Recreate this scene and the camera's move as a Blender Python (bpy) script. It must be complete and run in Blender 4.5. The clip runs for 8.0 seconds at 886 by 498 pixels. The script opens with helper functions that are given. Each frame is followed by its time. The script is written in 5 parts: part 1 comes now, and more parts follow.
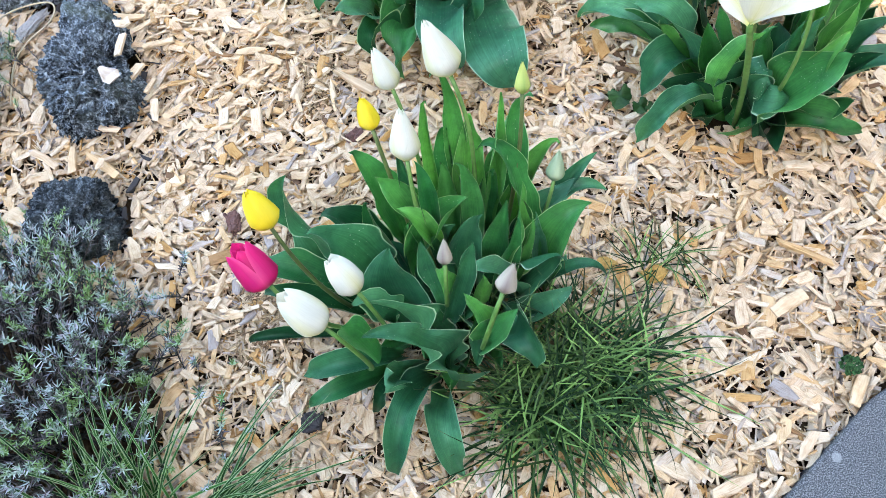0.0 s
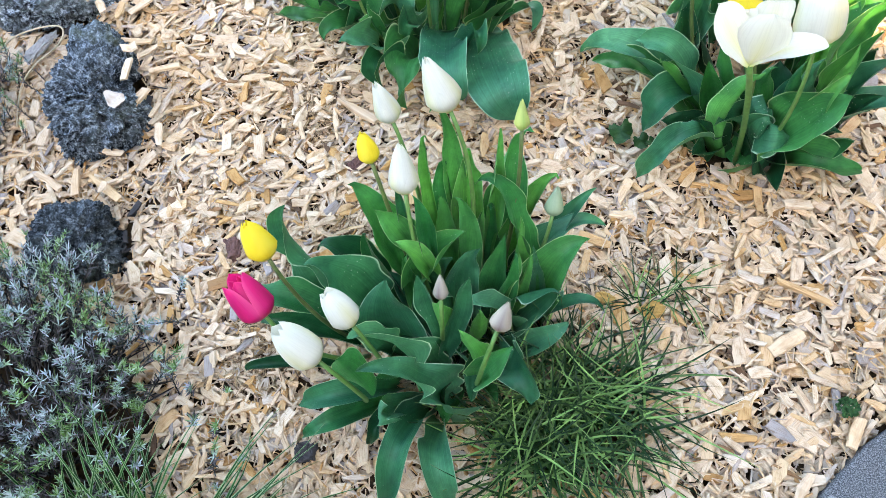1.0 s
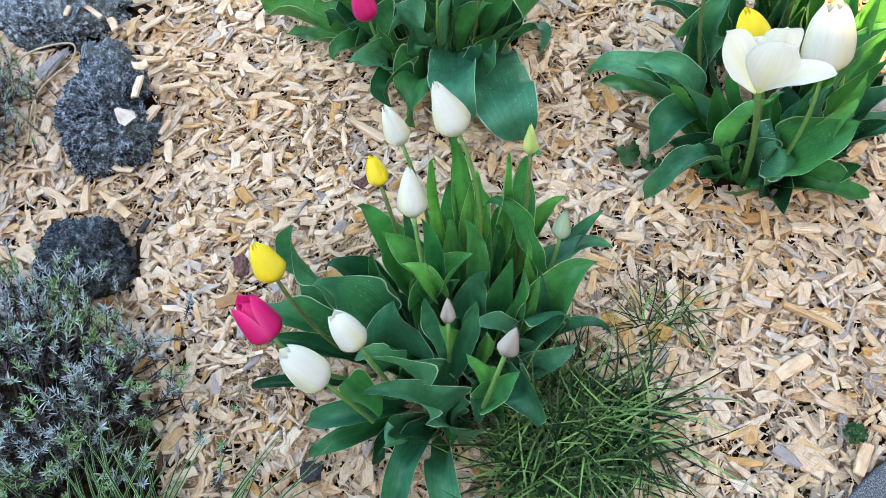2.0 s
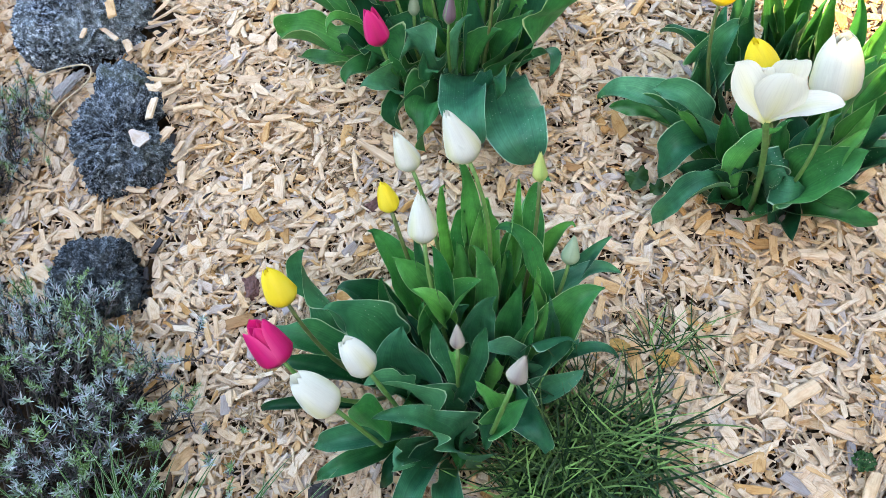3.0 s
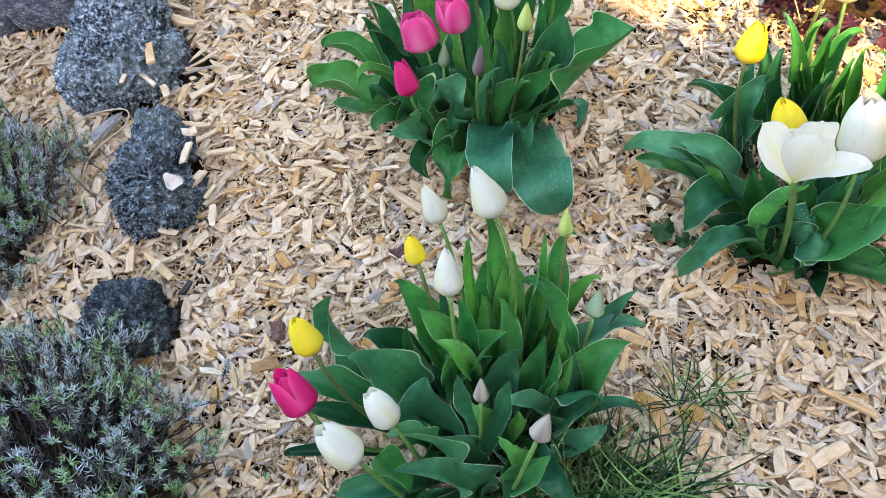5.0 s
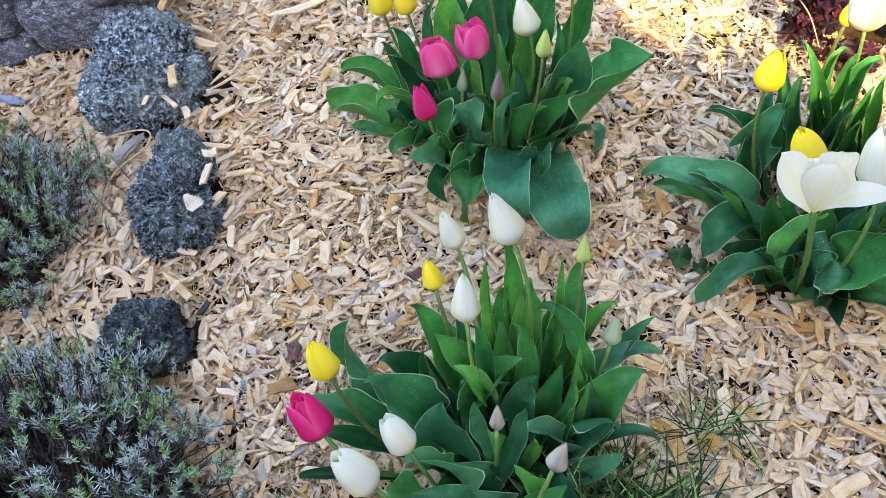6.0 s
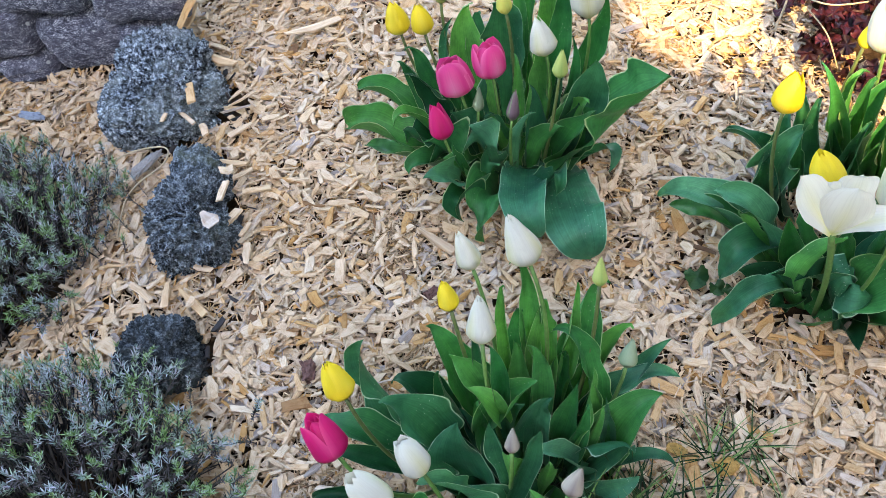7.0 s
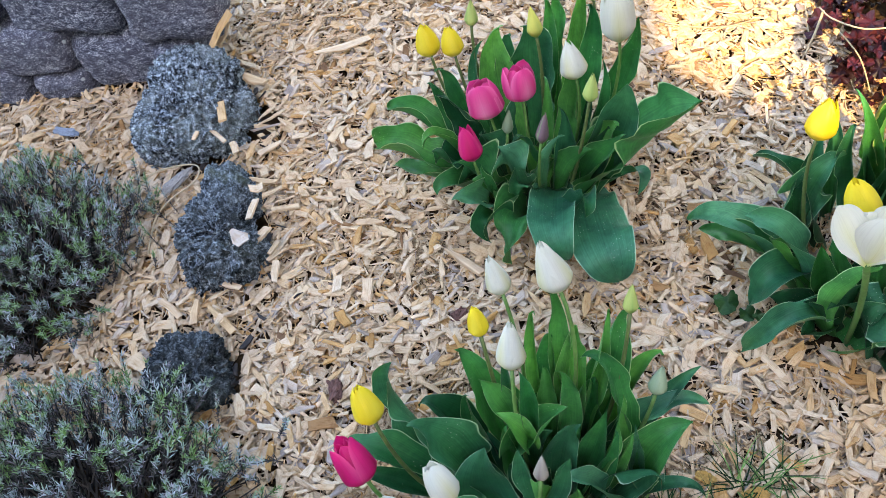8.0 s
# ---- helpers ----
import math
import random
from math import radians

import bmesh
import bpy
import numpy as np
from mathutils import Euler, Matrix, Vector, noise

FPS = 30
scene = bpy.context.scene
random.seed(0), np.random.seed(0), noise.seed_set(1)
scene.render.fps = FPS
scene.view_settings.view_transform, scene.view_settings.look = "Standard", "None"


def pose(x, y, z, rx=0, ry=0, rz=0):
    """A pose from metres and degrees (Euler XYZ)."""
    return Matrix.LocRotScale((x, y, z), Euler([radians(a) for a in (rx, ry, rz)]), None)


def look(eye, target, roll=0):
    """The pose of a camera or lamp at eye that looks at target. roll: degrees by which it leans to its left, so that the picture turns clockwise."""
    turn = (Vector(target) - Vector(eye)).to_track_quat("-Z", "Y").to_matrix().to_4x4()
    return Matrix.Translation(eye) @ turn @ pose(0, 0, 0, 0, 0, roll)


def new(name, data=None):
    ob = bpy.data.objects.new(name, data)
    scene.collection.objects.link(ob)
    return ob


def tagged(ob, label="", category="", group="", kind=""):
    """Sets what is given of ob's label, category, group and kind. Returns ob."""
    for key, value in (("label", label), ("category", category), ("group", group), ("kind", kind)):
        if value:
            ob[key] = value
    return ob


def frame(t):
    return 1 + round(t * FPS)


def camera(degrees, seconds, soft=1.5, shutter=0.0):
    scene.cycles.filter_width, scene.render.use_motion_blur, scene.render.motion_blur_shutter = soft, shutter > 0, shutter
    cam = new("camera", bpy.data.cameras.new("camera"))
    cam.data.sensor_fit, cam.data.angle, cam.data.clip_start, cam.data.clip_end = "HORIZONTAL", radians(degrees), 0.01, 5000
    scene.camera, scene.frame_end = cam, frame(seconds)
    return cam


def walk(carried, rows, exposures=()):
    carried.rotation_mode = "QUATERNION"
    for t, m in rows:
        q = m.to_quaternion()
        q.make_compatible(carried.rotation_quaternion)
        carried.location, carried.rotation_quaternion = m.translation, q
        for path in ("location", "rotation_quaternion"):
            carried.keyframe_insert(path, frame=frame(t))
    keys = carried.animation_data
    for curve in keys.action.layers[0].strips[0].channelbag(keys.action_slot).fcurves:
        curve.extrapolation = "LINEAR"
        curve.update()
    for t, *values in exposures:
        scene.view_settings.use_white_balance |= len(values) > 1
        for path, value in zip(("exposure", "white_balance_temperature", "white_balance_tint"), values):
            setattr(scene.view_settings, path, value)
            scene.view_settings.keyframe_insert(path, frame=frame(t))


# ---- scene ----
cam = camera(59.5, 8.0, soft=0.45)
PATH = [
    (0, (0.14, 0.111, 1.056), (0.041, 0.947, -0.758), -13.3),
    (0.5, (0.147, 0.122, 1.059), (0.046, 0.981, -0.744), -12.6),
    (1, (0.151, 0.126, 1.064), (0.046, 1.007, -0.729), -12.1),
    (1.5, (0.15, 0.131, 1.068), (0.04, 1.025, -0.717), -12.0),
    (3, (0.148, 0.147, 1.088), (0.018, 1.085, -0.674), -12.1),
    (3.5, (0.152, 0.148, 1.093), (0.007, 1.109, -0.655), -12.5),
    (4, (0.154, 0.148, 1.097), (-0.001, 1.134, -0.636), -12.6),
    (4.5, (0.151, 0.155, 1.102), (-0.016, 1.156, -0.621), -12.7),
    (6, (0.145, 0.169, 1.116), (-0.072, 1.223, -0.569), -13.6),
    (6.5, (0.146, 0.174, 1.118), (-0.085, 1.246, -0.554), -13.8),
    (7, (0.142, 0.177, 1.12), (-0.106, 1.261, -0.543), -14.2),
    (7.5, (0.135, 0.184, 1.125), (-0.139, 1.277, -0.528), -14.8),
    (8, (0.131, 0.189, 1.133), (-0.167, 1.295, -0.506), -15.3),
]
walk(cam, [(t, look(eye, target, roll)) for t, eye, target, roll in PATH],
     [(0.0, 3.82, 7600, 8), (0.6, 3.82, 7600, 8), (1.5, 3.61, 7600, 8), (3.5, 3.5, 7560, 9), (8.0, 3.22, 7500, 11)])

# ---- light: open shade under a clear sky, with the sun past an added wall behind the camera ----
SUN_UP = 40.0
world = bpy.data.worlds.new("sky")
scene.world = world
world.use_nodes = True
wn = world.node_tree.nodes
sky = wn.new("ShaderNodeTexSky")
sky.sky_type, sky.sun_disc = "NISHITA", False
sky.sun_elevation, sky.sun_rotation = radians(SUN_UP), radians(180)
world.node_tree.links.new(sky.outputs[0], wn["Background"].inputs[0])
wn["Background"].inputs[1].default_value = 0.15
sun = new("sun", bpy.data.lights.new("sun", "SUN"))
sun.data.energy, sun.data.angle, sun.data.color = 1.6, radians(0.5), (1.0, 0.74, 0.37)
sun.matrix_world = look((0, -math.cos(radians(SUN_UP)) * 20, math.sin(radians(SUN_UP)) * 20), (0, 0, 0))


# ---- materials ----
class Mat:
    """A node material with short ways to add nodes."""

    def __init__(self, name, roughness=0.6, specular=0.4):
        self.mat = bpy.data.materials.new(name)
        self.mat.use_nodes = True
        self.tree = self.mat.node_tree
        self.nodes = self.tree.nodes
        self.bsdf = self.nodes["Principled BSDF"]
        self.bsdf.inputs["Roughness"].default_value = roughness
        self.bsdf.inputs["Specular IOR Level"].default_value = specular

    def add(self, kind, **props):
        n = self.nodes.new(kind)
        for key, value in props.items():
            if key in n.inputs:
                n.inputs[key].default_value = value
        return n

    def link(self, a, b):
        self.tree.links.new(a, b)

    def coords(self, which="Object", scale=(1, 1, 1)):
        tc = self.nodes.new("ShaderNodeTexCoord")
        mp = self.nodes.new("ShaderNodeMapping")
        mp.inputs["Scale"].default_value = scale
        self.link(tc.outputs[which], mp.inputs[0])
        return mp.outputs[0]

    def noise(self, vec, scale, detail=4.0, rough=0.55):
        n = self.nodes.new("ShaderNodeTexNoise")
        n.inputs["Scale"].default_value = scale
        n.inputs["Detail"].default_value = detail
        n.inputs["Roughness"].default_value = rough
        self.link(vec, n.inputs["Vector"])
        return n.outputs[0]

    def ramp(self, fac, stops):
        n = self.nodes.new("ShaderNodeValToRGB")
        els = n.color_ramp.elements
        while len(els) < len(stops):
            els.new(0.5)
        for e, (p, c) in zip(els, stops):
            e.position = p
            e.color = (*c, 1) if len(c) == 3 else c
        self.link(fac, n.inputs[0])
        return n.outputs[0]

    def mix(self, fac, a, b, mode="MIX"):
        n = self.nodes.new("ShaderNodeMix")
        n.data_type, n.blend_type = "RGBA", mode
        for value, sock in ((fac, n.inputs[0]), (a, n.inputs[6]), (b, n.inputs[7])):
            if isinstance(value, (int, float)):
                sock.default_value = value
            elif isinstance(value, tuple):
                sock.default_value = (*value, 1)
            else:
                self.link(value, sock)
        return n.outputs[2]

    def math(self, op, a, b=0.0, clamp=False):
        n = self.nodes.new("ShaderNodeMath")
        n.operation, n.use_clamp = op, clamp
        for value, sock in ((a, n.inputs[0]), (b, n.inputs[1])):
            if isinstance(value, (int, float)):
                sock.default_value = value
            else:
                self.link(value, sock)
        return n.outputs[0]

    def pits(self, vec, scale):
        """Distance to scattered points: small where a pit lies."""
        n = self.nodes.new("ShaderNodeTexVoronoi")
        n.inputs["Scale"].default_value = scale
        self.link(vec, n.inputs["Vector"])
        return n.outputs["Distance"]

    def chance(self):
        """A random number for each loose piece, whether an object or an island of a mesh."""
        g = self.nodes.new("ShaderNodeNewGeometry")
        o = self.nodes.new("ShaderNodeObjectInfo")
        return self.math("FRACT", self.math("ADD", g.outputs["Random Per Island"], o.outputs["Random"]))

    def uv(self):
        n = self.nodes.new("ShaderNodeTexCoord")
        s = self.nodes.new("ShaderNodeSeparateXYZ")
        self.link(n.outputs["UV"], s.inputs[0])
        return s.outputs[0], s.outputs[1]

    def color(self, sock):
        self.link(sock, self.bsdf.inputs["Base Color"])

    def bump(self, height, strength=0.4, distance=0.002):
        n = self.nodes.new("ShaderNodeBump")
        n.inputs["Strength"].default_value = strength
        n.inputs["Distance"].default_value = distance
        self.link(height, n.inputs["Height"])
        self.link(n.outputs[0], self.bsdf.inputs["Normal"])

    def thin(self, color, share):
        """Lets a share of the light through, as a leaf or petal does."""
        t = self.nodes.new("ShaderNodeBsdfTranslucent")
        self.link(color, t.inputs[0])
        m = self.nodes.new("ShaderNodeMixShader")
        m.inputs[0].default_value = share
        self.link(self.bsdf.outputs[0], m.inputs[1])
        self.link(t.outputs[0], m.inputs[2])
        self.link(m.outputs[0], self.nodes["Material Output"].inputs[0])


def wood_chip_material():
    m = Mat("wood_chips", 0.8, 0.12)
    r = m.chance()
    base = m.ramp(r, [(0.0, (0.1, 0.06, 0.04)), (0.012, (0.23, 0.13, 0.07)), (0.04, (0.47, 0.265, 0.098)), (0.1, (0.545, 0.36, 0.192)),
                      (0.25, (0.59, 0.435, 0.282)), (0.45, (0.555, 0.42, 0.296)), (0.62, (0.595, 0.46, 0.326)), (0.84, (0.615, 0.5, 0.374)), (0.94, (0.455, 0.38, 0.325)), (0.985, (0.305, 0.265, 0.248))])
    grain = m.noise(m.coords("UV", (5, 105, 1)), 1.0, 6.0, 0.72)
    streak = m.noise(m.coords("UV", (3, 30, 1)), 1.0, 3.0, 0.6)
    blot = m.noise(m.coords("Object"), 60.0, 5.0, 0.65)
    c = m.mix(1.0, base, m.ramp(grain, [(0.33, (0.58, 0.48, 0.39)), (0.44, (0.95, 0.93, 0.9)), (0.72, (1.05, 1.04, 1.03))]), "MULTIPLY")
    c = m.mix(1.0, c, m.ramp(streak, [(0.3, (0.74, 0.64, 0.53)), (0.44, (1, 1, 1))]), "MULTIPLY")
    c = m.mix(1.0, c, m.ramp(blot, [(0.3, (0.68, 0.58, 0.48)), (0.47, (1, 1, 1))]), "MULTIPLY")
    patch = m.noise(m.coords("Object"), 4.5, 3.0)
    c = m.mix(1.0, c, m.ramp(patch, [(0.34, (0.95, 0.88, 0.8)), (0.5, (1.02, 1.01, 1.02))]), "MULTIPLY")
    m.color(c)
    m.bump(m.math("ADD", grain, m.math("MULTIPLY", streak, 0.7)), 0.6, 0.0016)
    return m.mat


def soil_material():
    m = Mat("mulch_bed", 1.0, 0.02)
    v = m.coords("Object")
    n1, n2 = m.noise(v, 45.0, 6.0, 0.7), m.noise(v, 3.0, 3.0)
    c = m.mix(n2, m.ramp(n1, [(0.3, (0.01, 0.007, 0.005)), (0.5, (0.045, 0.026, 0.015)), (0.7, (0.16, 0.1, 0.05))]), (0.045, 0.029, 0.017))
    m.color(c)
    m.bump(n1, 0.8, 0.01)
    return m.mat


def leaf_material(name, tones, edge, share=0.11, dusted=0.6):
    m = Mat(name, 0.42, 0.2)
    u, v = m.uv()
    d = m.math("ABSOLUTE", m.math("SUBTRACT", u, 0.5))
    ob = m.coords("Object")
    tone = m.noise(ob, 14.0, 3.0)
    veins = m.noise(m.coords("UV", (38, 1.2, 1)), 1.0, 3.0, 0.6)
    c = m.ramp(m.chance(), tones)
    c = m.mix(1.0, c, m.ramp(tone, [(0.34, (0.62, 0.66, 0.7)), (0.5, (0.95, 0.95, 0.95)), (0.66, (1.25, 1.18, 1.1))]), "MULTIPLY")
    c = m.mix(1.0, c, m.ramp(veins, [(0.35, (0.78, 0.82, 0.82)), (0.5, (1, 1, 1)), (0.66, (1.25, 1.18, 1.16))]), "MULTIPLY")
    mottle = m.noise(ob, 70.0, 4.0, 0.7)
    c = m.mix(1.0, c, m.ramp(mottle, [(0.36, (0.82, 0.85, 0.85)), (0.5, (1, 1, 1)), (0.66, (1.2, 1.15, 1.15))]), "MULTIPLY")
    speck = m.math("MULTIPLY", m.ramp(m.pits(ob, 190.0), [(0.09, (1, 1, 1)), (0.14, (0, 0, 0))]), m.ramp(m.noise(ob, 13.0, 1.0), [(dusted, (0, 0, 0)), (dusted + 0.08, (0.8, 0.8, 0.8))]))
    c = m.mix(speck, c, (0.45, 0.5, 0.42))
    # pale leaf margin, with the glint along the edge put into its colour
    rim = m.math("ADD", d, m.math("MULTIPLY", m.math("SUBTRACT", m.noise(ob, 40.0, 2.0), 0.5), 0.02))
    c = m.mix(m.ramp(rim, [(0.479, (0, 0, 0)), (0.493, (0.95, 0.95, 0.95))]), c, edge)
    m.color(c)
    m.link(m.ramp(tone, [(0.3, (0.36, 0.36, 0.36)), (0.7, (0.52, 0.52, 0.52))]), m.bsdf.inputs["Roughness"])
    m.bump(m.math("ADD", m.math("MULTIPLY", veins, 0.8), m.math("MULTIPLY", mottle, 0.8)), 0.3, 0.002)
    m.thin(m.mix(1.0, c, (1.5, 1.7, 0.6), "MULTIPLY"), share)
    return m.mat


def petal_material(name, body, rib, base, share=0.35, edge=None):
    m = Mat(name, 0.5, 0.3)
    u, v = m.uv()
    d = m.math("ABSOLUTE", m.math("SUBTRACT", u, 0.5))
    streak = m.noise(m.coords("UV", (40, 2, 1)), 1.0, 3.0)
    near_rib = m.math("MULTIPLY", m.ramp(d, [(0.0, (1, 1, 1)), (0.26, (0, 0, 0))]), m.ramp(v, [(0.05, (1, 1, 1)), (0.5, (0.6, 0.6, 0.6)), (0.9, (0, 0, 0))]))
    c = m.mix(near_rib, body, rib)
    if edge:
        c = m.mix(m.ramp(d, [(0.3, (0, 0, 0)), (0.49, (0.9, 0.9, 0.9))]), c, edge)
    c = m.mix(m.ramp(v, [(0.0, (1, 1, 1)), (0.16, (0, 0, 0))]), c, base)
    c = m.mix(1.0, c, m.ramp(streak, [(0.3, (0.92, 0.91, 0.92)), (0.55, (1, 1, 1))]), "MULTIPLY")
    m.color(c)
    m.bump(streak, 0.14, 0.001)
    m.thin(c, share)
    return m.mat


def tint_material(name, stops, roughness=0.6, share=0.0, grain=120.0, relief=0.0):
    """A material whose colour differs from piece to piece, with a fine grain."""
    m = Mat(name, roughness, 0.35)
    c = m.ramp(m.chance(), stops)
    n = m.noise(m.coords("Object"), grain, 3.0)
    c = m.mix(1.0, c, m.ramp(n, [(0.3, (0.75, 0.75, 0.75)), (0.65, (1.05, 1.05, 1.05))]), "MULTIPLY")
    m.color(c)
    if relief:
        m.bump(n, relief, 0.004)
    if share:
        m.thin(c, share)
    return m.mat


def lavender_leaf_material():
    """Felted narrow leaves: fresh green on some shoots, grey-blue or lilac on others."""
    m = Mat("lavender_leaf", 0.75, 0.2)
    g = m.nodes.new("ShaderNodeNewGeometry")
    where = m.noise(g.outputs["Position"], 22.0, 2.0)
    r = m.chance()
    grey = m.ramp(r, [(0, (0.1, 0.13, 0.115)), (0.3, (0.23, 0.3, 0.285)), (0.6, (0.4, 0.465, 0.48)), (0.8, (0.46, 0.44, 0.53)), (0.92, (0.31, 0.27, 0.31)), (1, (0.19, 0.16, 0.16))])
    green = m.ramp(r, [(0, (0.06, 0.12, 0.03)), (0.4, (0.15, 0.25, 0.075)), (0.75, (0.25, 0.37, 0.18)), (1, (0.33, 0.43, 0.33))])
    c = m.mix(m.ramp(where, [(0.44, (0, 0, 0)), (0.56, (1, 1, 1))]), green, grey)
    m.color(c)
    m.thin(c, 0.1)
    return m.mat


def grass_material(name, dark, light, stripe=None):
    m = Mat(name, 0.45, 0.22)
    u, v = m.uv()
    c = m.mix(m.math("POWER", m.chance(), 2.9), dark, light)
    c = m.mix(1.0, c, m.ramp(m.noise(m.coords("Object"), 30.0, 2.0), [(0.35, (0.6, 0.65, 0.6)), (0.6, (1.1, 1.1, 1.0))]), "MULTIPLY")
    c = m.mix(m.ramp(v, [(0.9, (0, 0, 0)), (1.0, (0.6, 0.6, 0.6))]), c, (0.3, 0.26, 0.11))
    if stripe:
        d = m.math("ABSOLUTE", m.math("SUBTRACT", u, 0.5))
        c = m.mix(m.ramp(d, [(0.3, (0, 0, 0)), (0.36, (1, 1, 1))]), c, stripe)
    m.color(c)
    m.thin(c, 0.25)
    return m.mat


def lava_material(name, lichen, pale):
    """Black pumice, pore shade painted in where the bump is low, its ridges grey with lichen."""
    m = Mat(name, 0.95, 0.15)
    v = m.coords("Object")
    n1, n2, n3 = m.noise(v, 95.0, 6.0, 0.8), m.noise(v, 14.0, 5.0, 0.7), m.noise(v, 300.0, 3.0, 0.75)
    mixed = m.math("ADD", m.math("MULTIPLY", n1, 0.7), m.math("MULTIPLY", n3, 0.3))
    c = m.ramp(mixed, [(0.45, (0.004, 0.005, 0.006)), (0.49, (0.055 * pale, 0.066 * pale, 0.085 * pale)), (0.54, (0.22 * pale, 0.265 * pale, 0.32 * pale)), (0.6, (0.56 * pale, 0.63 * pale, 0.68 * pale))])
    c = m.mix(m.math("MULTIPLY", m.ramp(n2, [(0.42, (0, 0, 0)), (0.6, (1, 1, 1))]), m.math("MULTIPLY", n3, lichen)), c, (0.42, 0.49, 0.52))
    c = m.mix(m.math("MULTIPLY", m.ramp(m.noise(v, 9.0, 2.0), [(0.62, (0, 0, 0)), (0.7, (1, 1, 1))]), 0.45), c, (0.07, 0.08, 0.03))
    m.color(c)
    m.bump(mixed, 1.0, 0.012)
    return m.mat


def wall_stone_material():
    """Dark banded gneiss with bright flecks, paler where it is weathered."""
    m = Mat("wall_stone", 0.9, 0.15)
    v = m.coords("Object", (1, 1, 2.2))
    r = m.chance()
    n1, n2, n3 = m.noise(v, 60.0, 6.0, 0.8), m.noise(v, 9.0, 4.0), m.noise(v, 260.0, 3.0, 0.75)
    mixed = m.math("ADD", m.math("MULTIPLY", n1, 0.5), m.math("MULTIPLY", n3, 0.5))
    c = m.ramp(mixed, [(0.41, (0.014, 0.016, 0.026)), (0.48, (0.078, 0.085, 0.122)), (0.53, (0.19, 0.2, 0.255)), (0.585, (0.7, 0.72, 0.8))])
    c = m.mix(m.math("MULTIPLY", m.ramp(n2, [(0.38, (0, 0, 0)), (0.62, (1, 1, 1))]), 0.4), c, (0.1, 0.103, 0.135))
    c = m.mix(m.math("MULTIPLY", r, 0.3), c, (0.2, 0.18, 0.225))
    fleck = m.ramp(m.pits(m.coords("Object"), 170.0), [(0.2, (0.9, 0.9, 0.9)), (0.28, (0, 0, 0))])
    c = m.mix(m.math("MULTIPLY", fleck, m.ramp(n1, [(0.46, (0, 0, 0)), (0.56, (1, 1, 1))])), c, (0.75, 0.76, 0.8))
    lichen = m.math("MULTIPLY", m.ramp(m.pits(m.coords("Object"), 30.0), [(0.12, (1, 1, 1)), (0.17, (0, 0, 0))]), m.ramp(n2, [(0.52, (0, 0, 0)), (0.56, (1, 1, 1))]))
    c = m.mix(lichen, c, (0.6, 0.62, 0.62))
    m.color(c)
    m.bump(m.math("ADD", mixed, m.math("MULTIPLY", n2, 0.4)), 1.0, 0.01)
    return m.mat


def concrete_material():
    m = Mat("paving_concrete", 0.85, 0.3)
    v = m.coords("Object")
    n1, n2, n3 = m.noise(v, 620.0, 3.0, 0.7), m.noise(v, 7.0, 3.0), m.pits(v, 26.0)
    c = m.ramp(n1, [(0.38, (0.015, 0.017, 0.02)), (0.5, (0.075, 0.08, 0.088)), (0.6, (0.24, 0.24, 0.25))])
    c = m.mix(m.math("MULTIPLY", n2, 0.3), c, (0.08, 0.084, 0.092))
    c = m.mix(m.ramp(n3, [(0.14, (0.6, 0.6, 0.6)), (0.18, (0, 0, 0))]), c, (0.3, 0.31, 0.31))
    m.color(c)
    m.bump(n1, 0.6, 0.003)
    return m.mat


CHIP, SOIL = wood_chip_material(), soil_material()
LEAF = leaf_material("tulip_leaf", [(0, (0.0051, 0.0446, 0.0176)), (0.3, (0.0095, 0.0786, 0.0290)), (0.48, (0.0216, 0.1232, 0.0621)), (0.6, (0.0159, 0.1079, 0.0342)), (0.85, (0.0254, 0.1408, 0.0352)), (1, (0.0445, 0.1818, 0.0393))], (0.36, 0.46, 0.28))
# lighter tone for young leaves; also paints sunlight onto leaves that catch it
LEAF_YOUNG_LIT = leaf_material("young_lit_tulip_leaf", [(0, (0.016, 0.132, 0.0410)), (0.5, (0.037, 0.188, 0.0518)), (1, (0.085, 0.29, 0.0626))], (0.42, 0.53, 0.3))
LEAF_DUSTY = leaf_material("dusty_tulip_leaf", [(0, (0.0145, 0.0942, 0.0435)), (0.5, (0.0267, 0.1339, 0.0643)), (1, (0.0522, 0.1928, 0.0992))], (0.38, 0.5, 0.36))
LEAF_SPECKED = leaf_material("specked_tulip_leaf", [(0, (0.016, 0.1, 0.052)), (1, (0.026, 0.13, 0.07))], (0.3, 0.42, 0.3), 0.11, 0.42)
STEM = tint_material("tulip_stem", [(0, (0.068, 0.162, 0.034)), (1, (0.119, 0.221, 0.0595))], 0.5)
STEM_DARK = tint_material("tulip_stem_dark", [(0, (0.075, 0.115, 0.032)), (1, (0.1, 0.125, 0.04))], 0.5)
WHITE = petal_material("white_petal", (0.61, 0.6, 0.52), (0.6, 0.57, 0.3), (0.5, 0.5, 0.18))
YELLOW = petal_material("yellow_petal", (0.76, 0.59, 0.03), (0.76, 0.63, 0.07), (0.462, 0.462, 0.0672))
MAGENTA = petal_material("magenta_petal", (0.6, 0.012, 0.145), (0.4, 0.006, 0.075), (0.5, 0.25, 0.25), 0.35, (0.72, 0.06, 0.22))
PINK = petal_material("pink_petal", (0.6, 0.036, 0.19), (0.68, 0.22, 0.36), (0.6, 0.4, 0.45), 0.35, (0.76, 0.15, 0.33))
GREENBUD = petal_material("green_bud", (0.383, 0.442, 0.128), (0.204, 0.323, 0.0765), (0.17, 0.289, 0.068), 0.2)
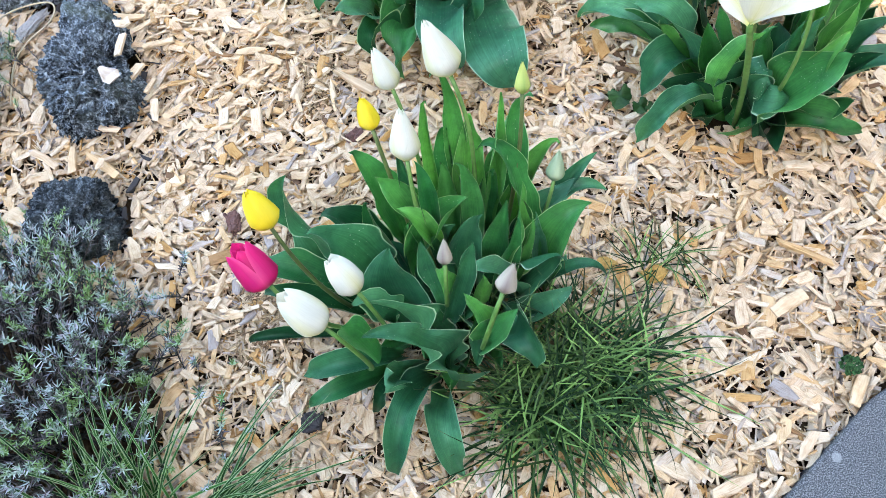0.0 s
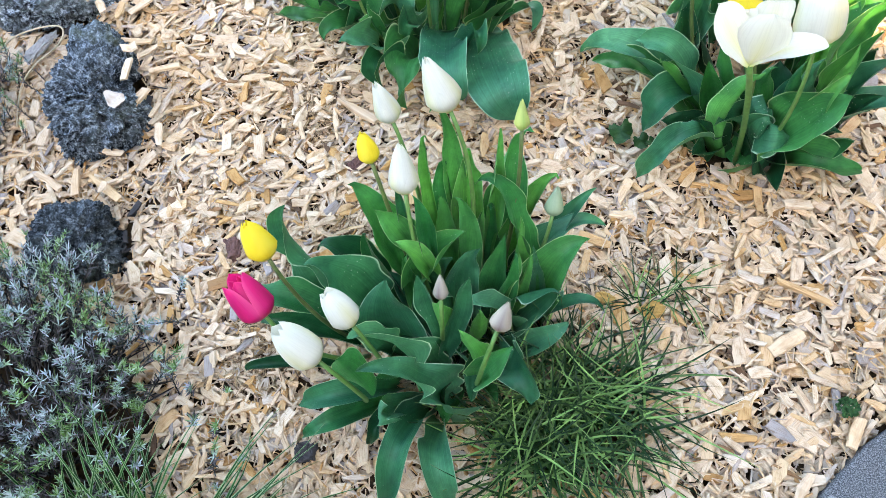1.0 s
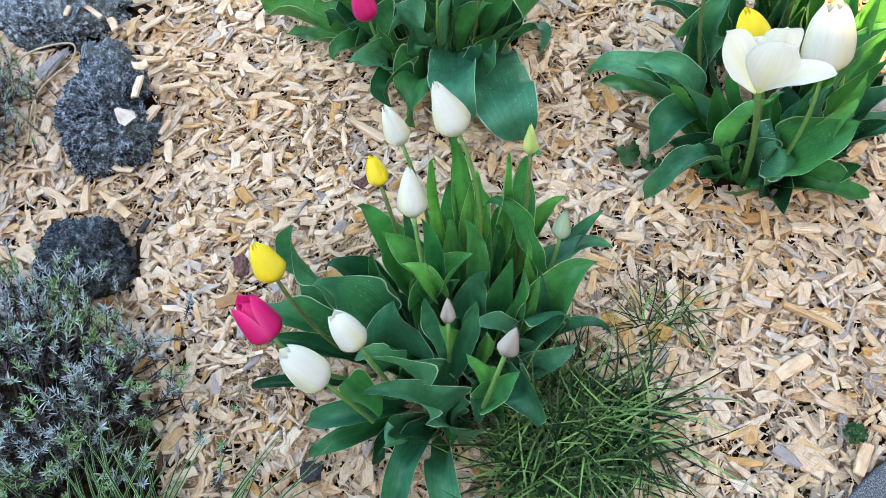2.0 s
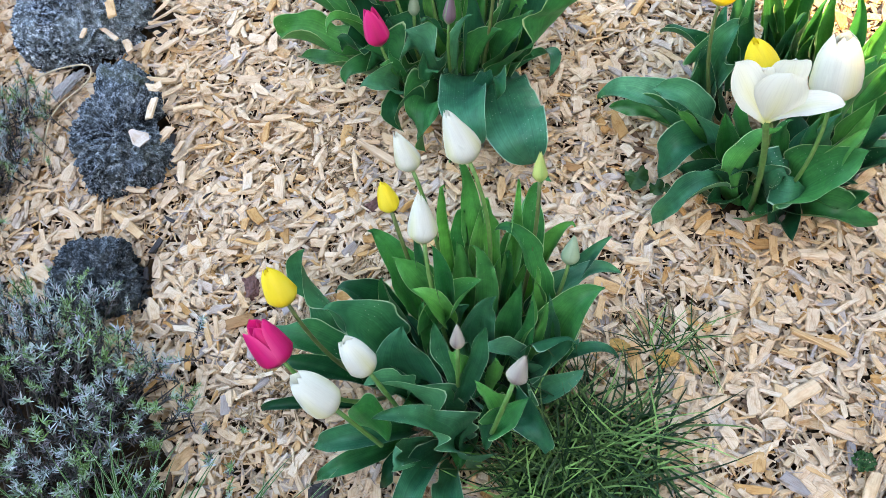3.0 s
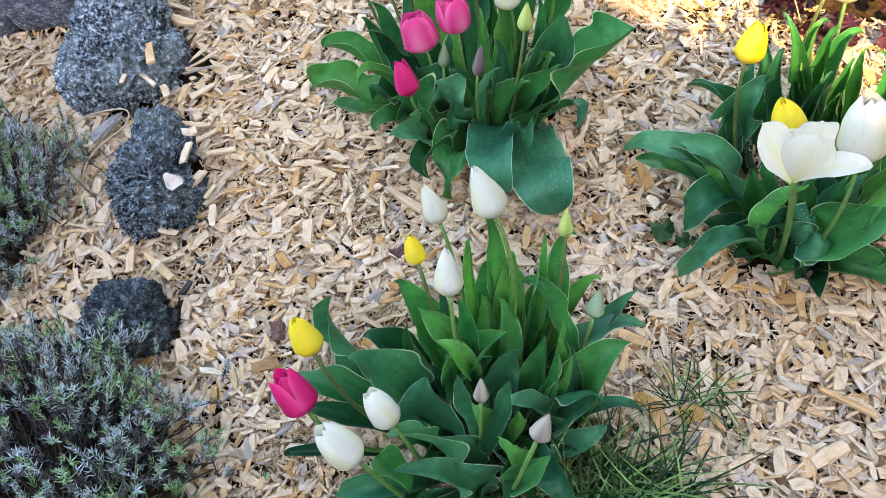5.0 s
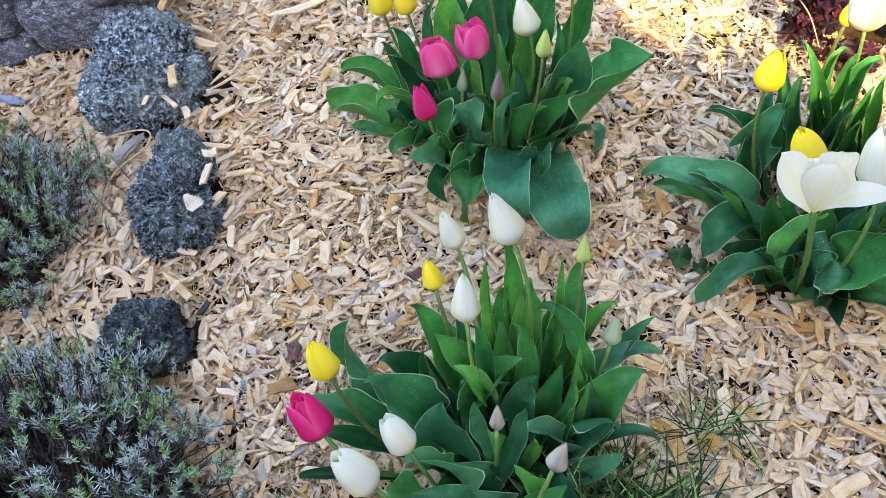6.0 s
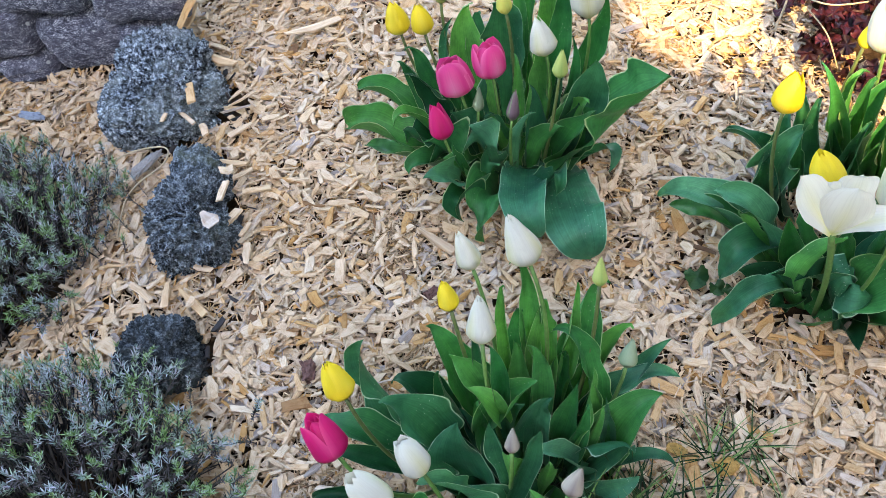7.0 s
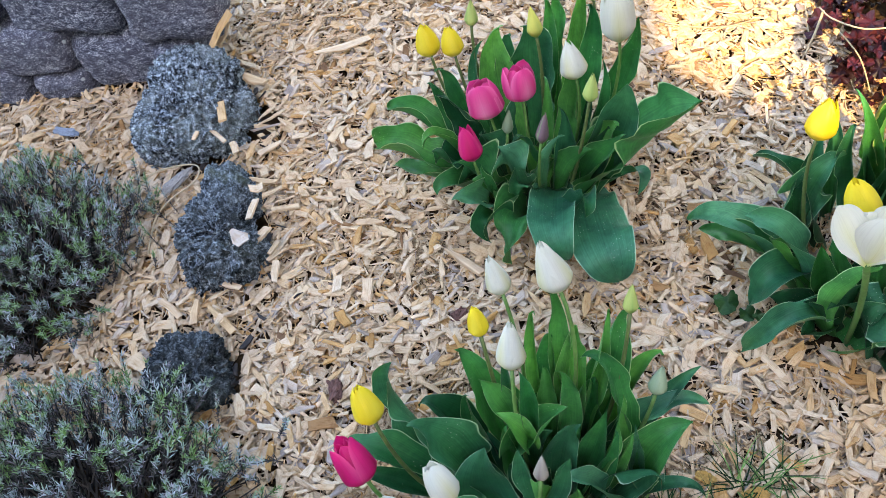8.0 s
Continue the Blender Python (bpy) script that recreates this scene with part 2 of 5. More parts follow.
YELLOWBUD = petal_material("yellow_green_bud", (0.527, 0.51, 0.111), (0.383, 0.442, 0.102), (0.238, 0.34, 0.085), 0.2)
PALEBUD = petal_material("pale_bud", (0.27, 0.34, 0.21), (0.22, 0.31, 0.17), (0.16, 0.26, 0.11), 0.2)
MAUVEBUD = petal_material("mauve_bud", (0.3, 0.26, 0.21), (0.15, 0.105, 0.1), (0.19, 0.23, 0.1), 0.2)
DULLBUD = petal_material("dull_green_bud", (0.2, 0.25, 0.16), (0.13, 0.18, 0.1), (0.12, 0.2, 0.07), 0.2)
PURPLEBUD = petal_material("purple_bud", (0.16, 0.1, 0.12), (0.09, 0.055, 0.07), (0.14, 0.2, 0.08), 0.2, (0.2, 0.26, 0.14))
GRASS = grass_material("fine_grass", (0.003, 0.025, 0.004), (0.24, 0.42, 0.13))
SEDGE = grass_material("striped_sedge", (0.006, 0.045, 0.006), (0.03, 0.12, 0.018), (0.24, 0.33, 0.17))
NEEDLE = lavender_leaf_material()
# darker leaf colour that paints the shade deep inside the bush
NEEDLE_SHADED = tint_material("lavender_shaded_leaf", [(0, (0.025, 0.035, 0.015)), (0.4, (0.06, 0.062, 0.058)), (0.7, (0.17, 0.15, 0.175)), (1, (0.09, 0.07, 0.065))], 0.85, 0.08, 300.0)
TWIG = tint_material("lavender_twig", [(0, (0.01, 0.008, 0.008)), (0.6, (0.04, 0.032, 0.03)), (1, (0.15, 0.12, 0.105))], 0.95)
STRAW = tint_material("dry_straw", [(0, (0.4, 0.32, 0.208)), (1, (0.496, 0.416, 0.304))], 0.7)
BARK = tint_material("dark_bark", [(0, (0.012, 0.011, 0.012)), (1, (0.035, 0.028, 0.028))], 0.85)
BURGUNDY = leaf_material("burgundy_leaf", [(0, (0.012, 0.004, 0.006)), (0.6, (0.032, 0.007, 0.012)), (1, (0.07, 0.014, 0.024))], (0.12, 0.035, 0.05), 0.1)
WEED = leaf_material("weed_leaf", [(0, (0.016, 0.055, 0.016)), (1, (0.035, 0.1, 0.03))], (0.06, 0.14, 0.045), 0.2)
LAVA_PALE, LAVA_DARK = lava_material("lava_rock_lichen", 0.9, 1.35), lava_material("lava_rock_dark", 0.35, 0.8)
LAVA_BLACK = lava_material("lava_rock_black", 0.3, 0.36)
WALL_STONE, CONCRETE = wall_stone_material(), concrete_material()
PLASTER = tint_material("shade_wall_plaster", [(0, (0.42, 0.399, 0.364)), (1, (0.434, 0.413, 0.378))], 0.9, 0.0, 8.0)


# ---- mesh helpers ----
def mesh_from(name, verts, faces, mats, uvs=None, smooth=True, slots=None):
    """A mesh from arrays; uvs: one pair a vertex; slots: a material number a face."""
    me = bpy.data.meshes.new(name)
    me.from_pydata([tuple(v) for v in verts], [], [tuple(f) for f in faces])
    for mat in (mats if isinstance(mats, (list, tuple)) else [mats]):
        me.materials.append(mat)
    if uvs is not None:
        layer = me.uv_layers.new(name="UVMap")
        idx = np.empty(len(me.loops), dtype=np.int32)
        me.loops.foreach_get("vertex_index", idx)
        layer.data.foreach_set("uv", np.asarray(uvs, dtype=np.float32)[idx].ravel())
    if slots is not None:
        me.polygons.foreach_set("material_index", slots)
    me.polygons.foreach_set("use_smooth", [smooth] * len(me.polygons))
    me.update()
    return me


def placed(ob):
    """Where an object stands in the world."""
    m = ob.matrix_basis
    return placed(ob.parent) @ ob.matrix_parent_inverse @ m if ob.parent else m


def under(ob, parent):
    """Makes ob a part of parent, in place."""
    ob.parent = parent
    ob.matrix_parent_inverse = placed(parent).inverted()
    return ob


def part(name, me, parent, label=""):
    ob = under(new(name, me), parent)
    return tagged(ob, label) if label else ob


def bezier(b, c, t, s):
    return (1 - s) ** 2 * b + 2 * s * (1 - s) * c + s * s * t


def tube(points, radii, mats, name="tube", sides=6):
    """A closed tube along points."""
    pts = [Vector(p) for p in points]
    verts, faces = [], []
    for i, p in enumerate(pts):
        d = (pts[min(i + 1, len(pts) - 1)] - pts[max(i - 1, 0)]).normalized()
        a = d.orthogonal().normalized() if i == 0 else (a - d * a.dot(d)).normalized()
        b = d.cross(a)
        r = radii[i] if isinstance(radii, (list, tuple)) else radii
        for k in range(sides):
            w = 2 * math.pi * k / sides
            verts.append(p + (a * math.cos(w) + b * math.sin(w)) * r)
    for i in range(len(pts) - 1):
        for k in range(sides):
            k2 = (k + 1) % sides
            faces.append((i * sides + k, i * sides + k2, (i + 1) * sides + k2, (i + 1) * sides + k))
    faces.append(tuple(range(sides))[::-1])
    faces.append(tuple((len(pts) - 1) * sides + k for k in range(sides)))
    return mesh_from(name, verts, faces, mats)


# ---- ground, one sheet to the horizon ----
edge = [-400, -60, -12, -4]
axis = np.array(edge + list(np.linspace(-2, 2.4, 89)) + [4, 12, 60, 400])
gx, gy = np.meshgrid(axis, axis)
gz = np.array([[-0.03 + 0.006 * noise.noise((x * 5, y * 5, 0)) for x in axis] for y in axis])
n = len(axis)
gv = np.stack([gx, gy, gz], -1).reshape(-1, 3)
gf = [(j * n + i, j * n + i + 1, (j + 1) * n + i + 1, (j + 1) * n + i) for j in range(n - 1) for i in range(n - 1)]
ground = tagged(new("ground", mesh_from("ground", gv, gf, SOIL)), "garden bed of dark soil under pale wood chip mulch", "ground", kind="structure")

# unseen house wall added behind the camera; its outline keeps the bed in shade
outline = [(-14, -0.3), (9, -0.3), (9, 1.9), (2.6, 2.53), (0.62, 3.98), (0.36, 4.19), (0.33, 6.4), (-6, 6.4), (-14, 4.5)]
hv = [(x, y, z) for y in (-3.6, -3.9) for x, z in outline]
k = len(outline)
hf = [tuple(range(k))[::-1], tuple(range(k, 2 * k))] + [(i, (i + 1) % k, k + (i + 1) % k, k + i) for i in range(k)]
tagged(new("wall_south", mesh_from("wall_south", hv, hf, PLASTER, smooth=False)), "plain house wall, added out of view to shade the garden bed", "wall", kind="structure")

# unseen wall added to block sky light from the east
ev = [(x, y, z) for x in (2.6, 2.9) for y, z in ((-3.6, -0.3), (6.5, -0.3), (6.5, 6.0), (-3.6, 6.0))]
ef = [(0, 1, 2, 3), (7, 6, 5, 4), (0, 4, 5, 1), (1, 5, 6, 2), (2, 6, 7, 3), (3, 7, 4, 0)]
tagged(new("wall_east", mesh_from("wall_east", ev, ef, PLASTER, smooth=False)), "plain plastered wall, added out of view to block light from the east", "wall", kind="structure")


# ---- rocks ----
def lobe_reach(d, middle, half, turn, power):
    """How far rays from the origin along the rows of d run inside a rounded block."""
    c, s = math.cos(radians(turn)), math.sin(radians(turn))
    spin = np.array(((c, s, 0), (-s, c, 0), (0, 0, 1)))
    o, e = -spin @ np.array(middle), d @ spin.T
    lo, hi = np.zeros(len(d)), np.full(len(d), 0.6)
    for i in range(18):
        k = (lo + hi) / 2
        inside = (np.abs((o + e * k[:, None]) / np.array(half)) ** power).sum(1) < 1
        lo, hi = np.where(inside, k, lo), np.where(inside, hi, k)
    return lo


def rock(place, lobes, holes, seed, mat, label, pits=1.0, levels=7):
    """A lava rock: rounded blocks grown into one lump, eaten by pores and hollows; lobes and holes are given about its place."""
    bm = bmesh.new()
    bmesh.ops.create_icosphere(bm, subdivisions=levels, radius=1.0)
    bmesh.ops.delete(bm, geom=[v for v in bm.verts if v.co.z < -0.3], context="VERTS")
    off = Vector((seed * 7.1, seed * 3.3, seed))
    way = np.array([v.co for v in bm.verts])
    reach = np.max([lobe_reach(way, *b) for b in lobes], axis=0)
    for v, far in zip(bm.verts, reach):
        d = v.co.copy()
        p = d * far
        q = p + off
        bent = q + Vector((noise.noise(q * 30), noise.noise(q * 30 + off), noise.noise(q * 30 - off))) * 0.012
        grow = 0.011 + 0.014 * noise.noise(q * 13) - 0.024 * abs(noise.noise(bent * 36)) - 0.022 * abs(noise.noise(bent * 75)) - 0.01 * abs(noise.noise(q * 170))
        wide, tight = noise.voronoi(bent * 30)[0][0], noise.voronoi(bent * 75)[0][0]
        grow -= pits * (0.1 * max(0.0, 0.34 - wide) + 0.045 * max(0.0, 0.38 - tight))
        for at, size, deep in holes:
            k = (p - Vector(at)).length / size
            if k < 1:
                grow -= deep * (1 - k) ** 0.5
        v.co = p + d * grow
    me = bpy.data.meshes.new("lava_rock")
    bm.to_mesh(me)
    bm.free()
    me.materials.append(mat)
    me.polygons.foreach_set("use_smooth", [True] * len(me.polygons))
    ob = new("lava_rock", me)
    ob.matrix_basis = pose(*place)
    return tagged(ob, label, "rock", "lava rocks along the bed's edge")


rock((-0.61, 1.295, 0.03), [((0.0, -0.012, 0.01), (0.105, 0.094, 0.085), 10, 2.4), ((0.005, 0.06, 0.02), (0.092, 0.082, 0.092), -10, 2.5), ((-0.06, -0.02, -0.015), (0.06, 0.088, 0.075), 20, 2.3), ((0.07, -0.005, -0.02), (0.054, 0.078, 0.066), -15, 2.6)],
     [((0.03, 0.03, 0.1), 0.022, 0.016), ((-0.03, -0.05, 0.08), 0.016, 0.012), ((0.055, -0.06, 0.06), 0.02, 0.014)], 3, LAVA_PALE, "large pale grey pitted lava rock against the stone wall", 0.8)
rock((-0.49, 1.005, 0.02), [((-0.008, -0.02, 0.0), (0.06, 0.096, 0.064), 4, 3.2), ((0.0, 0.075, 0.0), (0.05, 0.06, 0.062), 24, 3.0), ((0.035, -0.06, -0.01), (0.05, 0.055, 0.055), -12, 3.0)],
     [((-0.022, 0.07, 0.062), 0.009, 0.014), ((0.012, 0.075, 0.06), 0.008, 0.014), ((0.0, 0.045, 0.06), 0.019, 0.016), ((0.035, 0.03, 0.055), 0.022, 0.02), ((-0.02, 0.0, 0.063), 0.013, 0.013), ((-0.045, -0.03, 0.06), 0.012, 0.01), ((0.055, 0.005, 0.03), 0.02, 0.014)],
     5, LAVA_DARK, "dark grey lava rock with deep pits, wood chips on it", 1.2)
rock((-0.5, 0.718, -0.004), [((0.0, 0.0, 0.0), (0.058, 0.06, 0.058), -4, 5.0), ((0.04, -0.01, -0.01), (0.032, 0.048, 0.045), 10, 3.5)],
     [((0.03, -0.05, 0.06), 0.02, 0.01)], 9, LAVA_BLACK, "small dark lava rock between lavender and wood chips", 0.7, 6)


# ---- stone wall ----
def wall_stone(x, z, w, h, seed):
    bm = bmesh.new()
    bmesh.ops.create_cube(bm, size=2.0)
    bmesh.ops.subdivide_edges(bm, edges=bm.edges, cuts=19, use_grid_fill=True)
    off = Vector((seed * 5.7, seed * 2.9, seed * 1.3))
    for v in bm.verts:
        p = v.co.copy()
        length = (abs(p.x) ** 5 + abs(p.y) ** 5 + abs(p.z) ** 5) ** (1 / 5)
        q = p / length
        q *= 1 + 0.07 * noise.noise(p * 0.9 + off) + 0.045 * noise.noise(p * 2.7 + off) + 0.025 * noise.noise(p * 7 + off)
        v.co = Vector((q.x * w / 2, q.y * 0.09, q.z * h / 2)) + Vector((0, 0, 0.012 * noise.noise(Vector((p.x * 1.1, 0, seed)))))
    me = bpy.data.meshes.new("stone")
    bm.to_mesh(me)
    bm.free()
    me.materials.append(WALL_STONE)
    me.polygons.foreach_set("use_smooth", [True] * len(me.polygons))
    ob = new("stone", me)
    ob.matrix_basis = pose(x, 1.52 + 0.012 * math.sin(seed * 2.1), z, 0, math.sin(seed) * 2, math.cos(seed * 3) * 2)
    return ob


stone_wall = tagged(new("stone_wall"), "low dry wall of grey rounded stones behind the bed", "wall", kind="structure")
stone_wall.matrix_basis = pose(-0.9, 1.52, 0)
for i, (x, z, w, h) in enumerate([(-0.868, 0.232, 0.262, 0.185), (-0.632, 0.207, 0.2, 0.2), (-1.005, 0.112, 0.205, 0.128), (-0.795, 0.062, 0.235, 0.152),
                                  (-1.14, 0.028, 0.185, 0.115), (-0.972, 0.014, 0.145, 0.072), (-1.12, 0.255, 0.235, 0.15), (-1.215, 0.135, 0.205, 0.11), (-1.34, 0.03, 0.2, 0.13), (-1.36, 0.21, 0.24, 0.19),
                                  (-0.668, 0.03, 0.09, 0.16)]):
    under(wall_stone(x, z, w, h, i + 1), stone_wall)
# plain dark block added to close the back of the wall
core = [(-1.6, 1.53), (-0.66, 1.53), (-0.66, 1.62), (-1.6, 1.62)]
cv = [(x, y, z) for z in (-0.1, 0.2) for x, y in core]
part("backing", mesh_from("backing", cv, [(3, 2, 1, 0), (4, 5, 6, 7), (0, 1, 5, 4), (1, 2, 6, 5), (2, 3, 7, 6), (3, 0, 4, 7)], SOIL, smooth=False), stone_wall, "dark block behind the stones")


# ---- paving slab ----
def paving_slab():
    bm = bmesh.new()
    corner = [(0.66, 0.325), (0.615, 0.303), (0.47, 0.19), (0.435, 0.09), (0.52, -0.06), (0.78, -0.1), (0.95, 0.1), (0.90, 0.335)]
    vs = [bm.verts.new((x, y, -0.05)) for x, y in corner]
    f = bm.faces.new(vs)
    f.normal_update()
    if f.normal.z < 0:
        f.normal_flip()
    r = bmesh.ops.extrude_face_region(bm, geom=[f])
    for v in [g for g in r["geom"] if isinstance(g, bmesh.types.BMVert)]:
        v.co.z = 0.016
    top = [e for e in bm.edges if all(v.co.z > 0 for v in e.verts)]
    bmesh.ops.bevel(bm, geom=top, offset=0.006, segments=3, affect="EDGES", profile=0.5)
    bmesh.ops.recalc_face_normals(bm, faces=bm.faces)
    me = bpy.data.meshes.new("paving_slab")
    bm.to_mesh(me)
    bm.free()
    me.materials.append(CONCRETE)
    return tagged(new("paving_slab", me), "grey concrete paving slab at the edge of the mulch", "paving slab", kind="structure")


paving_slab()


# ---- tulips ----
LABEL_A = "tulip clump with white, yellow and magenta flowers in wood chips"
LABEL_B = "tulip clump with pink, yellow and white flowers in wood chips"
LABEL_C = "tulip clump with an open white flower and yellow ones"


def clump(place, label):
    ob = tagged(new("tulip_clump"), label, "tulips", "tulip clumps in the bed")
    ob.matrix_basis = pose(*place)
    return ob


def blade_width(s, wide, blunt=1.42):
    """How wide a tulip leaf is along its length; wide: where it is widest."""
    return 0.58 + 0.42 * math.sin(math.pi / 2 * s / wide) if s < wide else max(0.0, 1 - ((s - wide) / (1 - wide)) ** blunt)


def leaf(owner, base, middle, tip, side, cup, wave, mat=None, blunt=1.42, long=36, across=10):
    """A tulip leaf from its foot over its middle to its tip; side: half its width there, as a vector."""
    b, m, t, sv = Vector(base if len(base) == 3 else (*base, -0.01)), Vector(middle), Vector(tip), Vector(side)
    c = 2 * m - 0.5 * (b + t)
    half = sv.length * 1.22 + 0.0032
    heart = owner.matrix_basis.translation
    seed = m.x * 91 + m.y * 57 + m.z * 33
    fine = [bezier(b, c, t, i / 60) for i in range(61)]
    run = [0.0]
    for i in range(60):
        run.append(run[-1] + (fine[i + 1] - fine[i]).length)
    total = run[-1]
    wide = min(0.62, run[30] / total)
    twist = 0.7 * math.sin(seed * 3.7)
    cup = cup * 2.0 + 0.12 * math.sin(seed * 5.3)
    mid_d = (fine[32] - fine[28]).normalized()
    want = Vector((heart.x - m.x, heart.y - m.y, 0)) * 3 + Vector((0, 0, 0.35))
    sign = 1 if mid_d.cross(sv).dot(want) >= 0 else -1
    verts, uvs, faces = [], [], []
    k = 0
    for i in range(long + 1):
        s = i / long
        while k < 59 and run[k + 1] < s * total:
            k += 1
        p = fine[k].lerp(fine[k + 1], (s * total - run[k]) / max(1e-9, run[k + 1] - run[k]))
        d = (fine[min(60, k + 2)] - fine[max(0, k - 1)]).normalized()
        across_v = sv - d * sv.dot(d)
        across_v = across_v.normalized() if across_v.length > 1e-5 else sv.normalized()
        up = d.cross(across_v).normalized() * sign
        spin = twist * (s - 0.5) * 1.4
        across_v, up = across_v * math.cos(spin) + up * math.sin(spin), up * math.cos(spin) - across_v * math.sin(spin)
        w = half * blade_width(s, wide, blunt)
        fold = cup * (1.0 + 1.3 * (1 - s) ** 2)
        for j in range(across + 1):
            u = 2 * j / across - 1
            lift = w * fold * (abs(u) ** 1.35)
            ripple = (1.2 * wave + (0.16 if wave > 0.02 else 0.02)) * half * abs(u) ** 2 * math.sin(s * total * 40 + seed + (1.9 if u > 0 else 0)) * min(1, s * 3) * min(1, (1 - s) * 5)
            ripple += (0.05 + 0.75 * wave) * (1 if wave > 0.02 else 0.3) * half * abs(u) ** 3 * math.sin(s * total * 98 + seed * 2 + (0.8 if u > 0 else 0)) * min(1, s * 3) * min(1, (1 - s) * 4)
            rough = 0.1 * half * noise.noise((p.x * 30 + u, p.y * 30, p.z * 30 + seed))
            shrink = max(0.4, 1 - 0.3 * fold * abs(u))
            verts.append(p + across_v * (u * w * shrink) + up * (lift + ripple + rough))
            uvs.append((j / across, s))
    q = across + 1
    for i in range(long):
        for j in range(across):
            faces.append((i * q + j, i * q + j + 1, (i + 1) * q + j + 1, (i + 1) * q + j))
    return part("leaf", mesh_from("leaf", verts, faces, mat or LEAF, uvs), owner)


def filler(owner, rx, ry, count, high, seed):
    """Short broad leaves that crowd the heart of a clump."""
    rnd = random.Random(seed)
    c = owner.matrix_basis.translation
    for i in range(count):
        a = 6.283 * i * 0.381966
        r = math.sqrt((i + 0.5) / count)
        bx, by = c.x + r * rx * math.cos(a), c.y + r * ry * math.sin(a)
        out = Vector((math.cos(a), math.sin(a), 0)) * rnd.uniform(0.01, 0.03) * (0.4 + r)
        z = high * rnd.uniform(0.7, 1.1) * (1 - 0.35 * r)
        mid = Vector((bx, by, 0)) + out * 0.45 + Vector((0, 0, z * 0.55))
        tip = Vector((bx, by, 0)) + out * 1.6 + Vector((0, 0, z))
        side = Vector((-math.sin(a + rnd.uniform(-0.6, 0.6)), math.cos(a), 0)) * rnd.uniform(0.016, 0.03)
        leaf(owner, (bx, by), mid, tip, side, 0.35, 0.2)


def petal_mesh(length, radius, spread, seed, mat, closing=1.3, rows=12, cols=6):
    """One petal that stands on the origin, its back towards +x."""
    verts, uvs, faces = [], [], []
    for i in range(rows + 1):
        s = i / rows
        swell = min(1.0, (s + 0.015) / 0.24) ** 0.5
        taper = 1 - (1 - (0.08 if closing < 1.7 else 0.12) - spread) * max(0.0, (s - 0.24) / 0.76) ** closing
        r = radius * swell * taper * (1 if closing < 2 else 0.96)
        half = 1.24 * (min(1.0, s / 0.12 + 0.35)) * (1 - max(0.0, (s - 0.5) / 0.5) ** (6.0 if spread > 0.12 else 2.9)) ** (0.6 if spread > 0.12 else 0.8)
        for j in range(cols + 1):
            u = 2 * j / cols - 1
            a = half * u
            crinkle = 1 + 0.035 * noise.noise((seed + u * 1.7, s * 3.3, seed)) + 0.03 * u * u * math.sin(s * 9 + seed)
            lift = 0.03 * length * noise.noise((seed * 3 + u * 2, s * 2, 1)) * s
            verts.append((r * crinkle * math.cos(a), r * crinkle * math.sin(a), length * s + lift))
            uvs.append((j / cols, s))
    q = cols + 1
    for i in range(rows):
        for j in range(cols):
            faces.append((i * q + j, i * q + j + 1, (i + 1) * q + j + 1, (i + 1) * q + j))
    return mesh_from("petal", verts, faces, mat, uvs)


def tulip(owner, foot, low, top, radius, mat, spread, thick):
    """A flower on its stem: foot on the ground, low and top the ends of the flower."""
    f, lo, hi = Vector((*foot, -0.01)), Vector(low), Vector(top)
    d = (hi - lo)
    length = d.length
    d.normalize()
    ctrl = lo - d * 0.35 * (lo - f).length
    ctrl.z = max(min(ctrl.z, 0.85 * lo.z), 0.03)
    pts = [bezier(f, ctrl, lo + d * 0.002, i / 10) for i in range(11)]
    bud = mat in (GREENBUD, PALEBUD, MAUVEBUD, YELLOWBUD, DULLBUD, PURPLEBUD)
    radii = [thick * (1.15 - 0.3 * i / 10) for i in range(11)]
    stem_mat = STEM_DARK if mat in (YELLOW, YELLOWBUD, GREENBUD) else STEM
    stem = part("flower_stem", tube(pts, radii, stem_mat, "flower_stem", 7), owner, "bud on its stem" if bud else "")
    closing = 1.3 if bud else 2.0 if mat is YELLOW else 2.4 if mat is PINK or (mat is WHITE and (radius > 0.024 or spread >= 0.14)) else 1.42
    turn = d.to_track_quat("Z", "Y").to_matrix().to_4x4()
    spin = (lo.x * 37 + lo.y * 91) % 6.28
    for i in range(6):
        inner = i % 2
        seed = spin * 5 + i * 2.7
        me = petal_mesh(length * (0.97 - 0.05 * inner + 0.014 * math.sin(seed)), radius * (0.9 if inner else 1.0), spread * (0.7 if inner else 1.0), seed, mat, closing)
        ob = new("petal", me)
        open_by = 34 * spread * (0.5 + 0.5 * math.sin(seed * 7.1)) * (0.35 if inner else 1.0)
        ob.matrix_basis = Matrix.Translation(lo) @ turn @ pose(0, 0, 0, 0, 0, math.degrees(spin) + 60 * i) @ pose(0, 0, 0, 0, open_by, 0)
        under(ob, stem)
    return stem


def open_tulip(owner, foot, centre, petals, thick=0.0042):
    """A wide open flower; petals: middle, tip and half width of each, and how pointed it is."""
    f, lo = Vector((*foot, -0.01)), Vector(centre)
    ctrl = f.lerp(lo, 0.6) + Vector((0.012, 0, 0))
    stem = part("flower_stem", tube([bezier(f, ctrl, lo, i / 10) for i in range(11)], thick, STEM, "flower_stem", 7), owner)
    axis = lo + Vector((0.01, 0.03, 0.06))
    for middle, tip, side, point in petals:
        m, t, sv = Vector(middle), Vector(tip), Vector(side)
        c = 2 * m - 0.5 * (lo + t)
        verts, uvs, faces = [], [], []
        rows, cols = 16, 10
